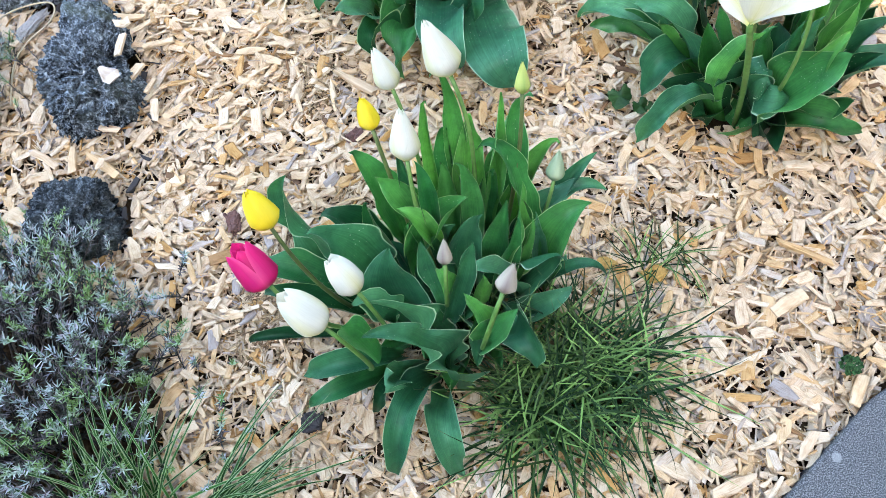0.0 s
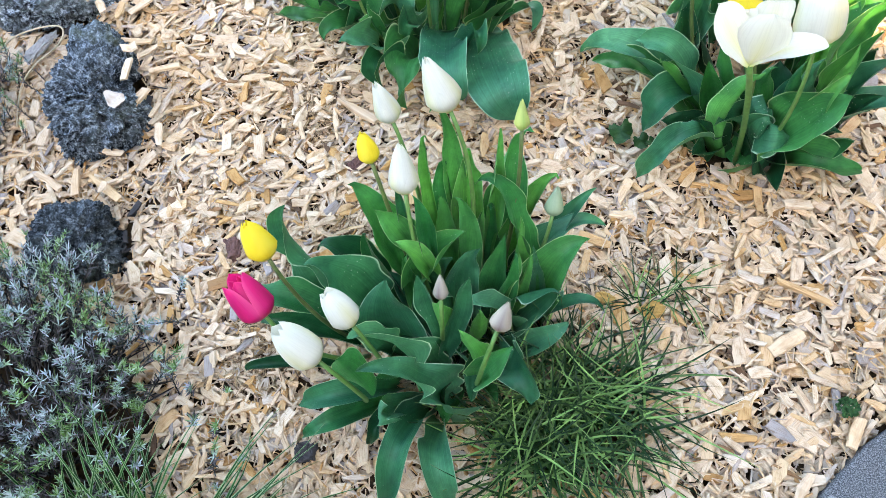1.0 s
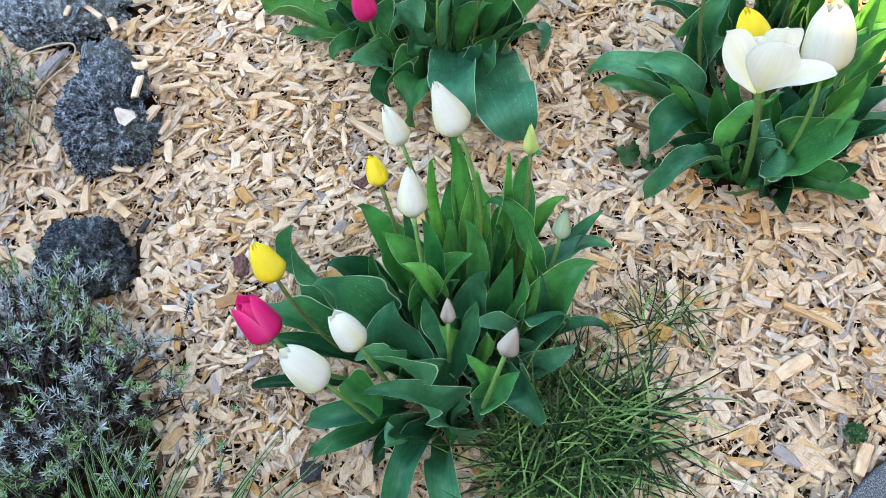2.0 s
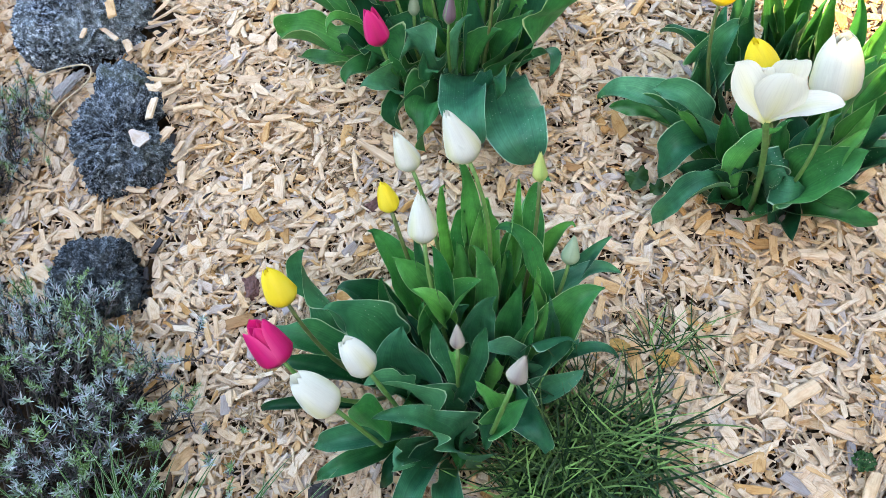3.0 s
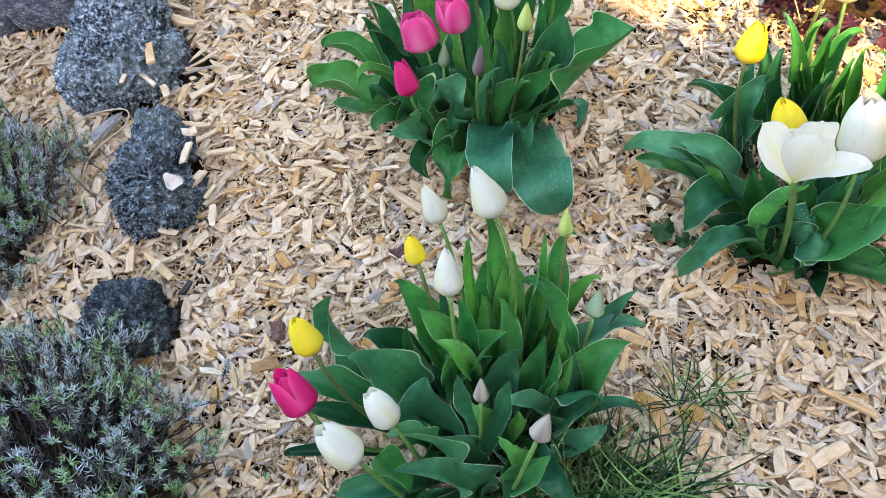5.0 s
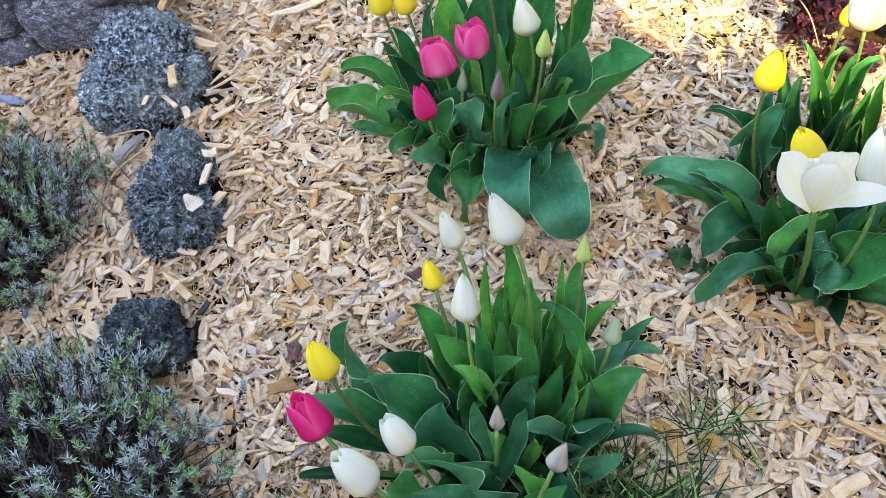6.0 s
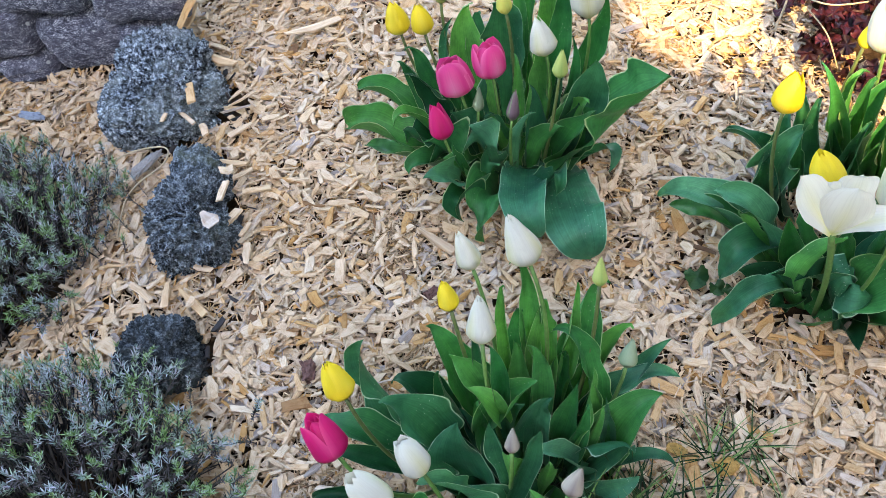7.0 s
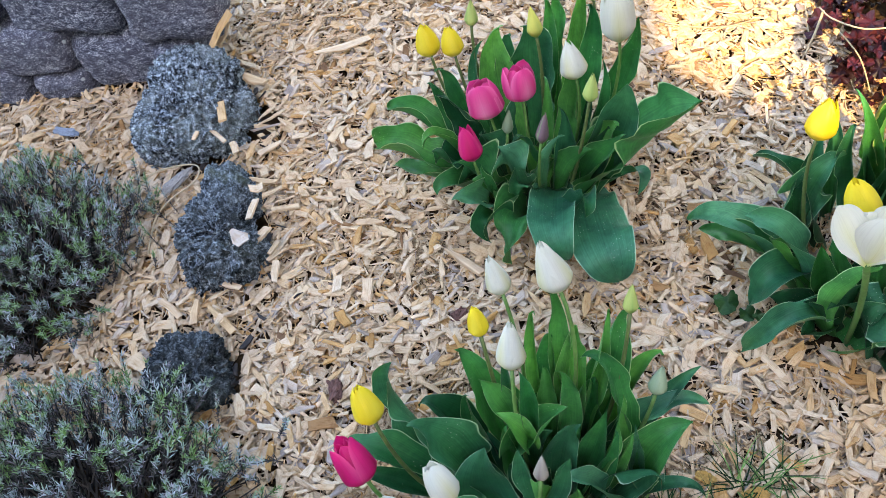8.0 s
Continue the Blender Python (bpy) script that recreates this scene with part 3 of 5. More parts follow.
        for i in range(rows + 1):
            s = i / rows
            p = bezier(lo, c, t, s)
            d = (bezier(lo, c, t, min(1, s + 0.03)) - bezier(lo, c, t, max(0, s - 0.03))).normalized()
            across = (sv - d * sv.dot(d)).normalized()
            up = d.cross(across)
            up = up if up.dot(axis - m) > 0 else -up
            w = sv.length * min(1.0, 0.22 + 1.7 * s) * max(0.0, 1 - max(0.0, (s - 0.45) / 0.55) ** point) ** 0.6
            for j in range(cols + 1):
                u = 2 * j / cols - 1
                lift = 0.34 * w * u * u + 0.0016 * math.sin(s * 9 + u * 3 + m.x * 400) * s
                verts.append(p + across * (u * w) + up * lift)
                uvs.append((j / cols, s))
        q = cols + 1
        for i in range(rows):
            for j in range(cols):
                faces.append((i * q + j, i * q + j + 1, (i + 1) * q + j + 1, (i + 1) * q + j))
        under(new("petal", mesh_from("petal", verts, faces, WHITE, uvs)), stem)
    return stem


# first clump, nearest
clump_a = clump((0.095, 0.485, 0.000), LABEL_A)
leaf(clump_a, (-0.022, 0.564), (-0.107, 0.622, 0.120), (-0.101, 0.639, 0.200), (0.021, -0.013, 0.000), .35, 0.12, LEAF_DUSTY, blunt=1.8)
leaf(clump_a, (0.017, 0.517), (-0.039, 0.540, 0.170), (-0.072, 0.544, 0.210), (-0.010, -0.030, 0.000), 0.32, 0.12, LEAF_DUSTY, blunt=1.7)
leaf(clump_a, (0.015, 0.551), (-0.042, 0.599, 0.120), (-0.074, 0.603, 0.130), (-0.003, -0.024, 0.000), 0.32, 0.12)
leaf(clump_a, (-0.036, 0.527), (-0.132, 0.557, 0.080), (-0.191, 0.579, 0.070), (0.001, -0.022, 0.000), 0.32, 0.12)
leaf(clump_a, (-0.031, 0.503), (-0.121, 0.516, 0.090), (-0.163, 0.521, 0.090), (-0.002, -0.014, 0.000), 0.32, 0.12)
leaf(clump_a, (-0.051, 0.479), (-0.156, 0.474, 0.050), (-0.201, 0.475, 0.030), (0.000, -0.008, 0.000), 0.32, 0.12)
leaf(clump_a, (0.053, 0.490), (0.022, 0.494, 0.120), (0.025, 0.524, 0.185), (0.040, -0.005, 0.000), .2, .03, LEAF_DUSTY, blunt=1.7)
leaf(clump_a, (0.061, 0.422), (0.037, 0.429, 0.200), (-0.015, 0.433, 0.235), (0.005, -0.021, 0.000), 0.32, .3, LEAF_DUSTY)
leaf(clump_a, (0.082, 0.382), (0.053, 0.392, 0.200), (-0.006, 0.391, 0.240), (0.001, -0.022, 0.000), 0.32, .4, LEAF_DUSTY)
leaf(clump_a, (0.009, 0.443), (-0.053, 0.413, 0.080), (-0.124, 0.417, 0.035), (0.000, -0.016, 0.000), 0.32, 0.12, LEAF_DUSTY)
leaf(clump_a, (0.000, 0.425), (-0.068, 0.382, 0.070), (-0.116, 0.374, 0.040), (0.002, -0.013, 0.000), 0.32, 0.12)
leaf(clump_a, (-0.005, 0.393, 0.130), (-0.019, 0.404, 0.200), (-0.029, 0.409, 0.235), (0.016, 0.006, 0.000), 0.32, 0.12, LEAF_YOUNG_LIT)
leaf(clump_a, (0.041, 0.420), (0.002, 0.372, 0.130), (0.026, 0.368, 0.100), (0.002, -0.014, 0.000), 0.32, 0.12, LEAF_DUSTY)
leaf(clump_a, (0.052, 0.398), (0.021, 0.335, 0.100), (-0.006, 0.273, 0.015), (0.019, -0.002, 0.000), 0.32, 0.12, LEAF_DUSTY)
leaf(clump_a, (0.077, 0.385), (0.065, 0.313, 0.090), (0.081, 0.263, 0.015), (0.018, 0.003, 0.000), 0.32, 0.12, LEAF_DUSTY)
leaf(clump_a, (0.035, 0.421), (-0.008, 0.374, 0.060), (-0.026, 0.356, 0.030), (0.009, 0.003, 0.000), 0.32, 0.12)
leaf(clump_a, (0.049, 0.564), (0.015, 0.621, 0.190), (-0.010, 0.634, 0.240), (0.022, 0.025, 0.000), 0.32, 0.12, LEAF_YOUNG_LIT)
leaf(clump_a, (0.040, 0.551), (-0.001, 0.599, 0.120), (-0.002, 0.609, 0.150), (0.015, -0.004, 0.000), 0.32, 0.12)
leaf(clump_a, (0.064, 0.557, 0.160), (0.043, 0.578, 0.230), (0.024, 0.583, 0.260), (0.012, 0.010, 0.000), 0.32, 0.12, LEAF_YOUNG_LIT)
leaf(clump_a, (0.079, 0.539, 0.170), (0.065, 0.540, 0.220), (0.044, 0.547, 0.240), (0.010, 0.009, 0.000), 0.32, 0.12, LEAF_YOUNG_LIT)
leaf(clump_a, (0.069, 0.517), (0.050, 0.540, 0.160), (0.056, 0.550, 0.190), (0.011, 0.001, 0.000), 0.32, 0.12, LEAF_YOUNG_LIT)
leaf(clump_a, (0.081, 0.552, 0.150), (0.083, 0.566, 0.260), (0.075, 0.575, 0.300), (0.010, 0.001, 0.000), .4, 0.12, LEAF_YOUNG_LIT)
leaf(clump_a, (0.074, 0.544), (0.059, 0.587, 0.240), (0.059, 0.581, 0.290), (0.010, -0.001, 0.000), 0.32, 0.12)
leaf(clump_a, (0.063, 0.541, 0.140), (0.096, 0.553, 0.190), (0.131, 0.562, 0.220), (0.014, -0.017, 0.000), .35, 0.12, LEAF_YOUNG_LIT)
leaf(clump_a, (0.110, 0.588), (0.121, 0.662, 0.270), (0.104, 0.671, 0.320), (0.012, 0.004, 0.000), 0.32, 0.12, LEAF_YOUNG_LIT)
leaf(clump_a, (0.093, 0.577), (0.091, 0.644, 0.250), (0.097, 0.651, 0.290), (0.009, -0.001, 0.000), .5, 0.12, LEAF_YOUNG_LIT)
leaf(clump_a, (0.103, 0.578), (0.109, 0.645, 0.200), (0.116, 0.647, 0.240), (0.019, -0.002, 0.000), 0.32, 0.12, LEAF_YOUNG_LIT)
leaf(clump_a, (0.123, 0.576), (0.143, 0.642, 0.200), (0.145, 0.642, 0.275), (0.021, -0.003, 0.000), 0.32, 0.12, LEAF_YOUNG_LIT)
leaf(clump_a, (0.143, 0.575), (0.178, 0.641, 0.240), (0.184, 0.655, 0.290), (0.012, -0.001, 0.000), .5, 0.12, LEAF_YOUNG_LIT)
leaf(clump_a, (0.152, 0.600), (0.193, 0.683, 0.180), (0.231, 0.694, 0.220), (0.028, 0.003, 0.000), 0.32, 0.12, LEAF_YOUNG_LIT)
leaf(clump_a, (0.102, 0.558), (0.106, 0.611, 0.170), (0.100, 0.622, 0.200), (0.018, -0.002, 0.000), 0.32, 0.12, LEAF_YOUNG_LIT)
leaf(clump_a, (0.118, 0.548), (0.134, 0.594, 0.180), (0.115, 0.604, 0.230), (0.014, -0.001, 0.000), 0.32, 0.12, LEAF_YOUNG_LIT)
leaf(clump_a, (0.196, 0.546), (0.189, 0.607, 0.200), (0.149, 0.626, 0.220), (0.009, 0.015, 0.000), 0.32, 0.12, LEAF_YOUNG_LIT)
leaf(clump_a, (0.135, 0.560), (0.164, 0.615, 0.150), (0.165, 0.603, 0.190), (0.020, -0.002, 0.000), 0.32, 0.12, LEAF_YOUNG_LIT)
leaf(clump_a, (0.172, 0.580), (0.228, 0.649, 0.130), (0.261, 0.657, 0.160), (0.012, -0.015, 0.000), 0.32, 0.12, LEAF_YOUNG_LIT)
leaf(clump_a, (0.192, 0.564), (0.263, 0.621, 0.100), (0.314, 0.654, 0.130), (0.007, -0.010, 0.000), 0.32, 0.12, LEAF_DUSTY)
leaf(clump_a, (0.187, 0.556), (0.253, 0.607, 0.100), (0.324, 0.614, 0.090), (-0.002, -0.015, 0.000), 0.32, .3, LEAF_DUSTY)
leaf(clump_a, (0.223, 0.534), (0.24, 0.541, 0.13), (0.287, 0.563, 0.16), (-0.022, 0.021, 0.0), .3, .15, LEAF_YOUNG_LIT, blunt=1.7)
leaf(clump_a, (0.216, 0.543), (0.218, 0.542, 0.12), (0.214, 0.557, 0.17), (0.01, 0.0, 0.0), .4, .2, LEAF_DUSTY)
leaf(clump_a, (0.165, 0.505), (0.216, 0.520, 0.100), (0.243, 0.487, 0.160), (0.017, -0.014, 0.000), 0.32, .35, LEAF_DUSTY)
leaf(clump_a, (0.188, 0.496), (0.256, 0.504, 0.100), (0.304, 0.494, 0.070), (-0.001, -0.007, 0.000), 0.32, 0.12)
leaf(clump_a, (0.166, 0.471), (0.217, 0.462, 0.080), (0.253, 0.479, 0.090), (0.002, -0.017, 0.000), 0.32, 0.12, LEAF_DUSTY)
leaf(clump_a, (0.088, 0.457, 0.120), (0.078, 0.489, 0.190), (0.070, 0.501, 0.240), (0.011, -0.004, 0.000), .3, 0.12, LEAF_DUSTY)
leaf(clump_a, (0.089, 0.445, 0.120), (0.113, 0.474, 0.190), (0.131, 0.491, 0.240), (0.013, 0.002, 0.000), .3, 0.12, LEAF_DUSTY)
leaf(clump_a, (0.196, 0.503), (0.147, 0.495, 0.140), (0.113, 0.498, 0.140), (0.003, -0.012, 0.000), 0.32, .2, LEAF_DUSTY)
leaf(clump_a, (0.111, 0.519), (0.122, 0.544, 0.130), (0.146, 0.550, 0.190), (0.027, -0.003, 0.000), 0.32, .2, LEAF_DUSTY)
leaf(clump_a, (0.087, 0.524), (0.082, 0.552, 0.120), (0.111, 0.548, 0.180), (0.030, -0.003, 0.000), 0.32, 0.12, LEAF_DUSTY)
leaf(clump_a, (0.147, 0.523), (0.185, 0.551, 0.120), (0.201, 0.585, 0.200), (0.016, 0.009, 0.000), 0.32, 0.12, LEAF_YOUNG_LIT)
leaf(clump_a, (0.133, 0.522), (0.160, 0.549, 0.100), (0.180, 0.574, 0.180), (0.017, -0.007, 0.000), 0.32, 0.12, LEAF_YOUNG_LIT)
leaf(clump_a, (0.156, 0.513), (0.201, 0.534, 0.120), (0.207, 0.550, 0.170), (0.006, -0.001, 0.000), 0.32, 0.12, LEAF_YOUNG_LIT)
leaf(clump_a, (0.146, 0.512), (0.183, 0.531, 0.150), (0.188, 0.544, 0.180), (0.011, -0.001, 0.000), 0.32, 0.12, LEAF_YOUNG_LIT)
leaf(clump_a, (0.133, 0.387, 0.190), (0.129, 0.395, 0.250), (0.115, 0.410, 0.290), (0.012, -0.002, 0.000), .3, 0.12, LEAF_YOUNG_LIT)
leaf(clump_a, (0.130, 0.384, 0.190), (0.147, 0.383, 0.250), (0.171, 0.389, 0.280), (0.009, -0.010, 0.000), .3, 0.12, LEAF_YOUNG_LIT)
leaf(clump_a, (0.139, 0.436), (0.171, 0.401, 0.160), (0.187, 0.359, 0.150), (-0.026, -0.017, 0.000), 0.32, .35, LEAF_DUSTY)
leaf(clump_a, (0.139, 0.411, 0.200), (0.126, 0.398, 0.210), (0.118, 0.363, 0.170), (0.009, 0.002, 0.000), 0.32, .3)
leaf(clump_a, (0.082, 0.440), (0.073, 0.408, 0.100), (0.081, 0.387, 0.080), (0.018, -0.012, 0.000), 0.32, 0.12)
leaf(clump_a, (0.118, 0.474), (0.136, 0.466, 0.150), (0.136, 0.474, 0.180), (0.009, -0.001, 0.000), 0.32, 0.12, LEAF_YOUNG_LIT)
leaf(clump_a, (0.087, 0.454, 0.100), (0.093, 0.456, 0.210), (0.094, 0.461, 0.250), (0.012, -0.002, 0.000), .5, 0.12, LEAF_YOUNG_LIT)
tulip(clump_a, (0.115, 0.591), (0.129, 0.662, 0.332), (0.107, 0.694, 0.395), 0.0218, WHITE, 0.03, 0.003)
tulip(clump_a, (0.072, 0.609), (0.056, 0.691, 0.282), (0.042, 0.716, 0.334), 0.0162, WHITE, 0.03, 0.003)
tulip(clump_a, (0.079, 0.541), (0.068, 0.579, 0.296), (0.069, 0.616, 0.349), 0.0177, WHITE, 0.03, 0.003)
tulip(clump_a, (0.057, 0.565), (0.032, 0.619, 0.307), (0.026, 0.639, 0.345), 0.0133, YELLOW, .03, 0.003)
tulip(clump_a, (-0.053, 0.522), (-0.097, 0.524, 0.278), (-0.112, 0.551, 0.325), 0.0195, YELLOW, .04, 0.003)
tulip(clump_a, (-0.028, 0.494), (-0.105, 0.461, 0.259), (-0.130, 0.491, 0.310), 0.0207, MAGENTA, .24, 0.003)
tulip(clump_a, (-0.048, 0.434), (-0.034, 0.388, 0.297), (-0.069, 0.413, 0.345), 0.0202, WHITE, .14, 0.003)
tulip(clump_a, (-0.015, 0.476), (-0.001, 0.433, 0.275), (-0.024, 0.460, 0.315), 0.0184, WHITE, .2, 0.003)
tulip(clump_a, (0.164, 0.583), (0.210, 0.648, 0.296), (0.213, 0.668, 0.332), 0.0095, GREENBUD, .0, 0.003)
tulip(clump_a, (0.184, 0.554), (0.244, 0.600, 0.164), (0.254, 0.624, 0.200), 0.0128, PALEBUD, .0, 0.003)
tulip(clump_a, (0.081, 0.545), (0.097, 0.459, 0.259), (0.100, 0.480, 0.285), 0.0090, MAUVEBUD, .0, 0.003)
tulip(clump_a, (0.135, 0.459), (0.156, 0.394, 0.319), (0.171, 0.415, 0.345), 0.0117, MAUVEBUD, .0, 0.003)

# second clump, with pink flowers
clump_b = clump((0.095, 1.075, 0.000), LABEL_B)
leaf(clump_b, (-0.024, 1.084), (-0.111, 1.091, 0.100), (-0.199, 1.146, 0.080), (0.003, -0.041, 0.000), 0.4, 0.2, blunt=1.35)
leaf(clump_b, (-0.013, 1.076), (-0.090, 1.076, 0.060), (-0.167, 1.125, 0.040), (0.007, -0.026, 0.000), 0.4, 0.2, blunt=1.35)
leaf(clump_b, (-0.017, 1.114), (-0.098, 1.143, 0.130), (-0.167, 1.181, 0.130), (0.002, -0.031, 0.000), 0.4, 0.15, blunt=1.35)
leaf(clump_b, (0.011, 1.070), (-0.050, 1.067, 0.160), (-0.085, 1.032, 0.180), (0.001, -0.017, 0.000), 0.32, 0.12)
leaf(clump_b, (0.011, 1.122), (-0.050, 1.156, 0.160), (-0.082, 1.164, 0.200), (0.022, 0.005, 0.000), 0.32, 0.12)
leaf(clump_b, (0.018, 1.140), (-0.038, 1.187, 0.170), (-0.068, 1.177, 0.210), (0.015, -0.001, 0.000), 0.32, 0.12)
leaf(clump_b, (0.058, 1.161), (0.032, 1.223, 0.190), (0.054, 1.236, 0.250), (0.032, 0.010, 0.000), 0.32, 0.12, LEAF_YOUNG_LIT)
leaf(clump_b, (0.038, 1.149), (-0.003, 1.203, 0.150), (0.020, 1.217, 0.240), (0.009, -0.001, 0.000), 0.32, 0.12, LEAF_DUSTY)
leaf(clump_b, (0.074, 1.168), (0.058, 1.236, 0.180), (0.066, 1.240, 0.220), (0.023, -0.003, 0.000), 0.32, 0.12)
leaf(clump_b, (0.107, 1.156), (0.115, 1.214, 0.200), (0.084, 1.208, 0.270), (0.036, -0.029, 0.000), 0.32, 0.12, LEAF_DUSTY)
leaf(clump_b, (0.116, 1.170), (0.132, 1.239, 0.220), (0.123, 1.229, 0.300), (0.013, -0.002, 0.000), 0.32, 0.12, LEAF_YOUNG_LIT)
leaf(clump_b, (0.126, 1.181), (0.149, 1.258, 0.220), (0.137, 1.241, 0.300), (0.016, -0.010, 0.000), 0.32, 0.12, LEAF_YOUNG_LIT)
leaf(clump_b, (0.145, 1.191), (0.181, 1.276, 0.220), (0.179, 1.263, 0.300), (0.014, -0.002, 0.000), 0.32, 0.12, LEAF_YOUNG_LIT)
leaf(clump_b, (0.156, 1.156), (0.200, 1.216, 0.220), (0.191, 1.230, 0.280), (0.021, -0.003, 0.000), 0.32, 0.12, LEAF_YOUNG_LIT)
leaf(clump_b, (0.184, 1.134), (0.248, 1.177, 0.200), (0.269, 1.167, 0.300), (0.021, -0.002, 0.000), 0.32, 0.12, LEAF_YOUNG_LIT)
leaf(clump_b, (0.177, 1.079), (0.236, 1.082, 0.180), (0.246, 1.073, 0.250), (0.034, -0.003, 0.000), .2, 0.05, LEAF_DUSTY, blunt=1.9)
leaf(clump_b, (0.176, 1.076), (0.285, 1.035, 0.170), (0.348, 1.02, 0.260), (-0.001, -0.05, 0.000), 0.26, .1, LEAF_YOUNG_LIT, blunt=2.9)
leaf(clump_b, (0.166, 1.064), (0.218, 1.019, 0.160), (0.241, 1.016, 0.200), (0.003, -0.021, 0.000), 0.32, 0.12)
leaf(clump_b, (0.163, 1.071), (0.213, 1.068, 0.150), (0.234, 1.051, 0.180), (0.027, -0.009, 0.000), 0.32, 0.12, LEAF_YOUNG_LIT)
leaf(clump_b, (0.110, 1.082), (0.121, 1.087, 0.200), (0.119, 1.117, 0.240), (0.010, -0.001, 0.000), 0.32, 0.12)
leaf(clump_b, (0.128, 1.076), (0.152, 1.077, 0.140), (0.141, 1.085, 0.200), (0.017, -0.002, 0.000), 0.32, 0.12)
leaf(clump_b, (0.147, 1.082), (0.184, 1.087, 0.180), (0.183, 1.103, 0.240), (0.007, -0.000, 0.000), 0.32, 0.12)
leaf(clump_b, (0.090, 1.065), (0.087, 1.058, 0.140), (0.060, 1.055, 0.160), (0.014, -0.013, 0.000), 0.32, 0.12)
leaf(clump_b, (0.111, 1.052), (0.122, 1.035, 0.140), (0.148, 1.041, 0.180), (0.012, 0.011, 0.000), 0.32, 0.12, LEAF_DUSTY)
leaf(clump_b, (0.086, 1.065), (0.079, 1.058, 0.130), (0.068, 1.057, 0.170), (0.021, -0.017, 0.000), 0.32, 0.12)
leaf(clump_b, (0.073, 1.049), (0.057, 1.030, 0.120), (0.038, 1.036, 0.170), (0.029, -0.012, 0.000), 0.32, .6, LEAF_DUSTY)
leaf(clump_b, (0.055, 1.069), (0.026, 1.065, 0.130), (0.010, 1.047, 0.190), (0.022, -0.011, 0.000), 0.32, .5, LEAF_DUSTY)
leaf(clump_b, (0.015, 1.058), (-0.042, 1.045, 0.120), (-0.073, 1.044, 0.160), (0.033, -0.012, 0.000), 0.32, .6)
leaf(clump_b, (0.037, 1.015), (-0.005, 0.972, 0.120), (-0.040, 0.954, 0.140), (0.009, -0.018, 0.000), 0.32, .5, LEAF_DUSTY)
leaf(clump_b, (0.017, 1.042), (-0.039, 1.018, 0.100), (-0.072, 0.998, 0.100), (0.008, -0.023, 0.000), 0.32, .5)
leaf(clump_b, (0.072, 1.001), (0.055, 0.948, 0.080), (0.049, 0.895, 0.030), (0.026, -0.010, 0.000), 0.32, .5)
leaf(clump_b, (0.049, 1.005), (0.015, 0.954, 0.080), (0.016, 0.934, 0.040), (0.014, -0.013, 0.000), 0.32, .3)
leaf(clump_b, (0.131, 1.095), (0.121, 0.923, 0.100), (0.144, 0.888, 0.050), (0.034, 0.000, 0.000), .12, .03, LEAF_SPECKED, blunt=2.1)
leaf(clump_b, (0.182, 1.082), (0.199, 0.899, 0.080), (0.224, 0.859, 0.020), (0.040, 0.010, 0.000), .1, .03, LEAF_SPECKED, blunt=2.3)
leaf(clump_b, (0.141, 1.003), (0.173, 0.951, 0.130), (0.173, 0.931, 0.100), (0.014, -0.001, 0.000), .5, 0.12)
leaf(clump_b, (0.200, 1.073), (0.276, 1.071, 0.040), (0.270, 1.034, 0.020), (0.010, 0.003, 0.000), 0.32, 0.12)
leaf(clump_b, (0.049, 1.028), (0.017, 0.994, 0.120), (0.014, 0.993, 0.180), (0.008, -0.001, 0.000), 0.32, 0.12)
leaf(clump_b, (0.165, 1.104), (0.215, 1.125, 0.150), (0.212, 1.140, 0.250), (0.007, -0.001, 0.000), 0.32, 0.12, LEAF_YOUNG_LIT)
leaf(clump_b, (0.039, 1.048), (-0.001, 1.028, 0.110), (-0.040, 1.023, 0.150), (0.025, -0.014, 0.000), 0.32, .7)
leaf(clump_b, (0.049, 1.032), (0.016, 1.000, 0.100), (-0.007, 0.994, 0.140), (0.019, -0.010, 0.000), 0.32, .7)
leaf(clump_b, (0.080, 1.043), (0.069, 1.019, 0.090), (0.062, 1.005, 0.070), (0.019, -0.007, 0.000), 0.32, .6)
leaf(clump_b, (0.023, 1.111), (-0.029, 1.137, 0.150), (-0.066, 1.133, 0.200), (0.025, -0.003, 0.000), 0.32, .2)
leaf(clump_b, (0.139, 1.122), (0.171, 1.156, 0.170), (0.168, 1.154, 0.230), (0.019, -0.009, 0.000), .3, 0.12, LEAF_YOUNG_LIT)
leaf(clump_b, (0.162, 1.070), (0.211, 1.067, 0.120), (0.217, 1.062, 0.170), (0.020, -0.012, 0.000), 0.32, 0.12)
leaf(clump_b, (0.060, 1.107), (0.036, 1.130, 0.150), (0.031, 1.129, 0.200), (0.019, -0.002, 0.000), 0.32, 0.12)
leaf(clump_b, (0.133, 1.055), (0.161, 1.041, 0.100), (0.193, 1.033, 0.150), (0.023, 0.004, 0.000), 0.32, 0.12)
tulip(clump_b, (-0.009, 1.171), (-0.078, 1.235, 0.199), (-0.086, 1.248, 0.260), 0.0226, YELLOW, 0.03, 0.003)
tulip(clump_b, (0.018, 1.164), (-0.034, 1.224, 0.204), (-0.041, 1.237, 0.260), 0.0203, YELLOW, 0.03, 0.003)
tulip(clump_b, (0.055, 1.077), (0.029, 1.079, 0.196), (0.014, 1.099, 0.260), 0.0309, PINK, .38, 0.003)
tulip(clump_b, (0.088, 1.084), (0.083, 1.090, 0.219), (0.077, 1.109, 0.280), 0.0250, PINK, .32, 0.003)
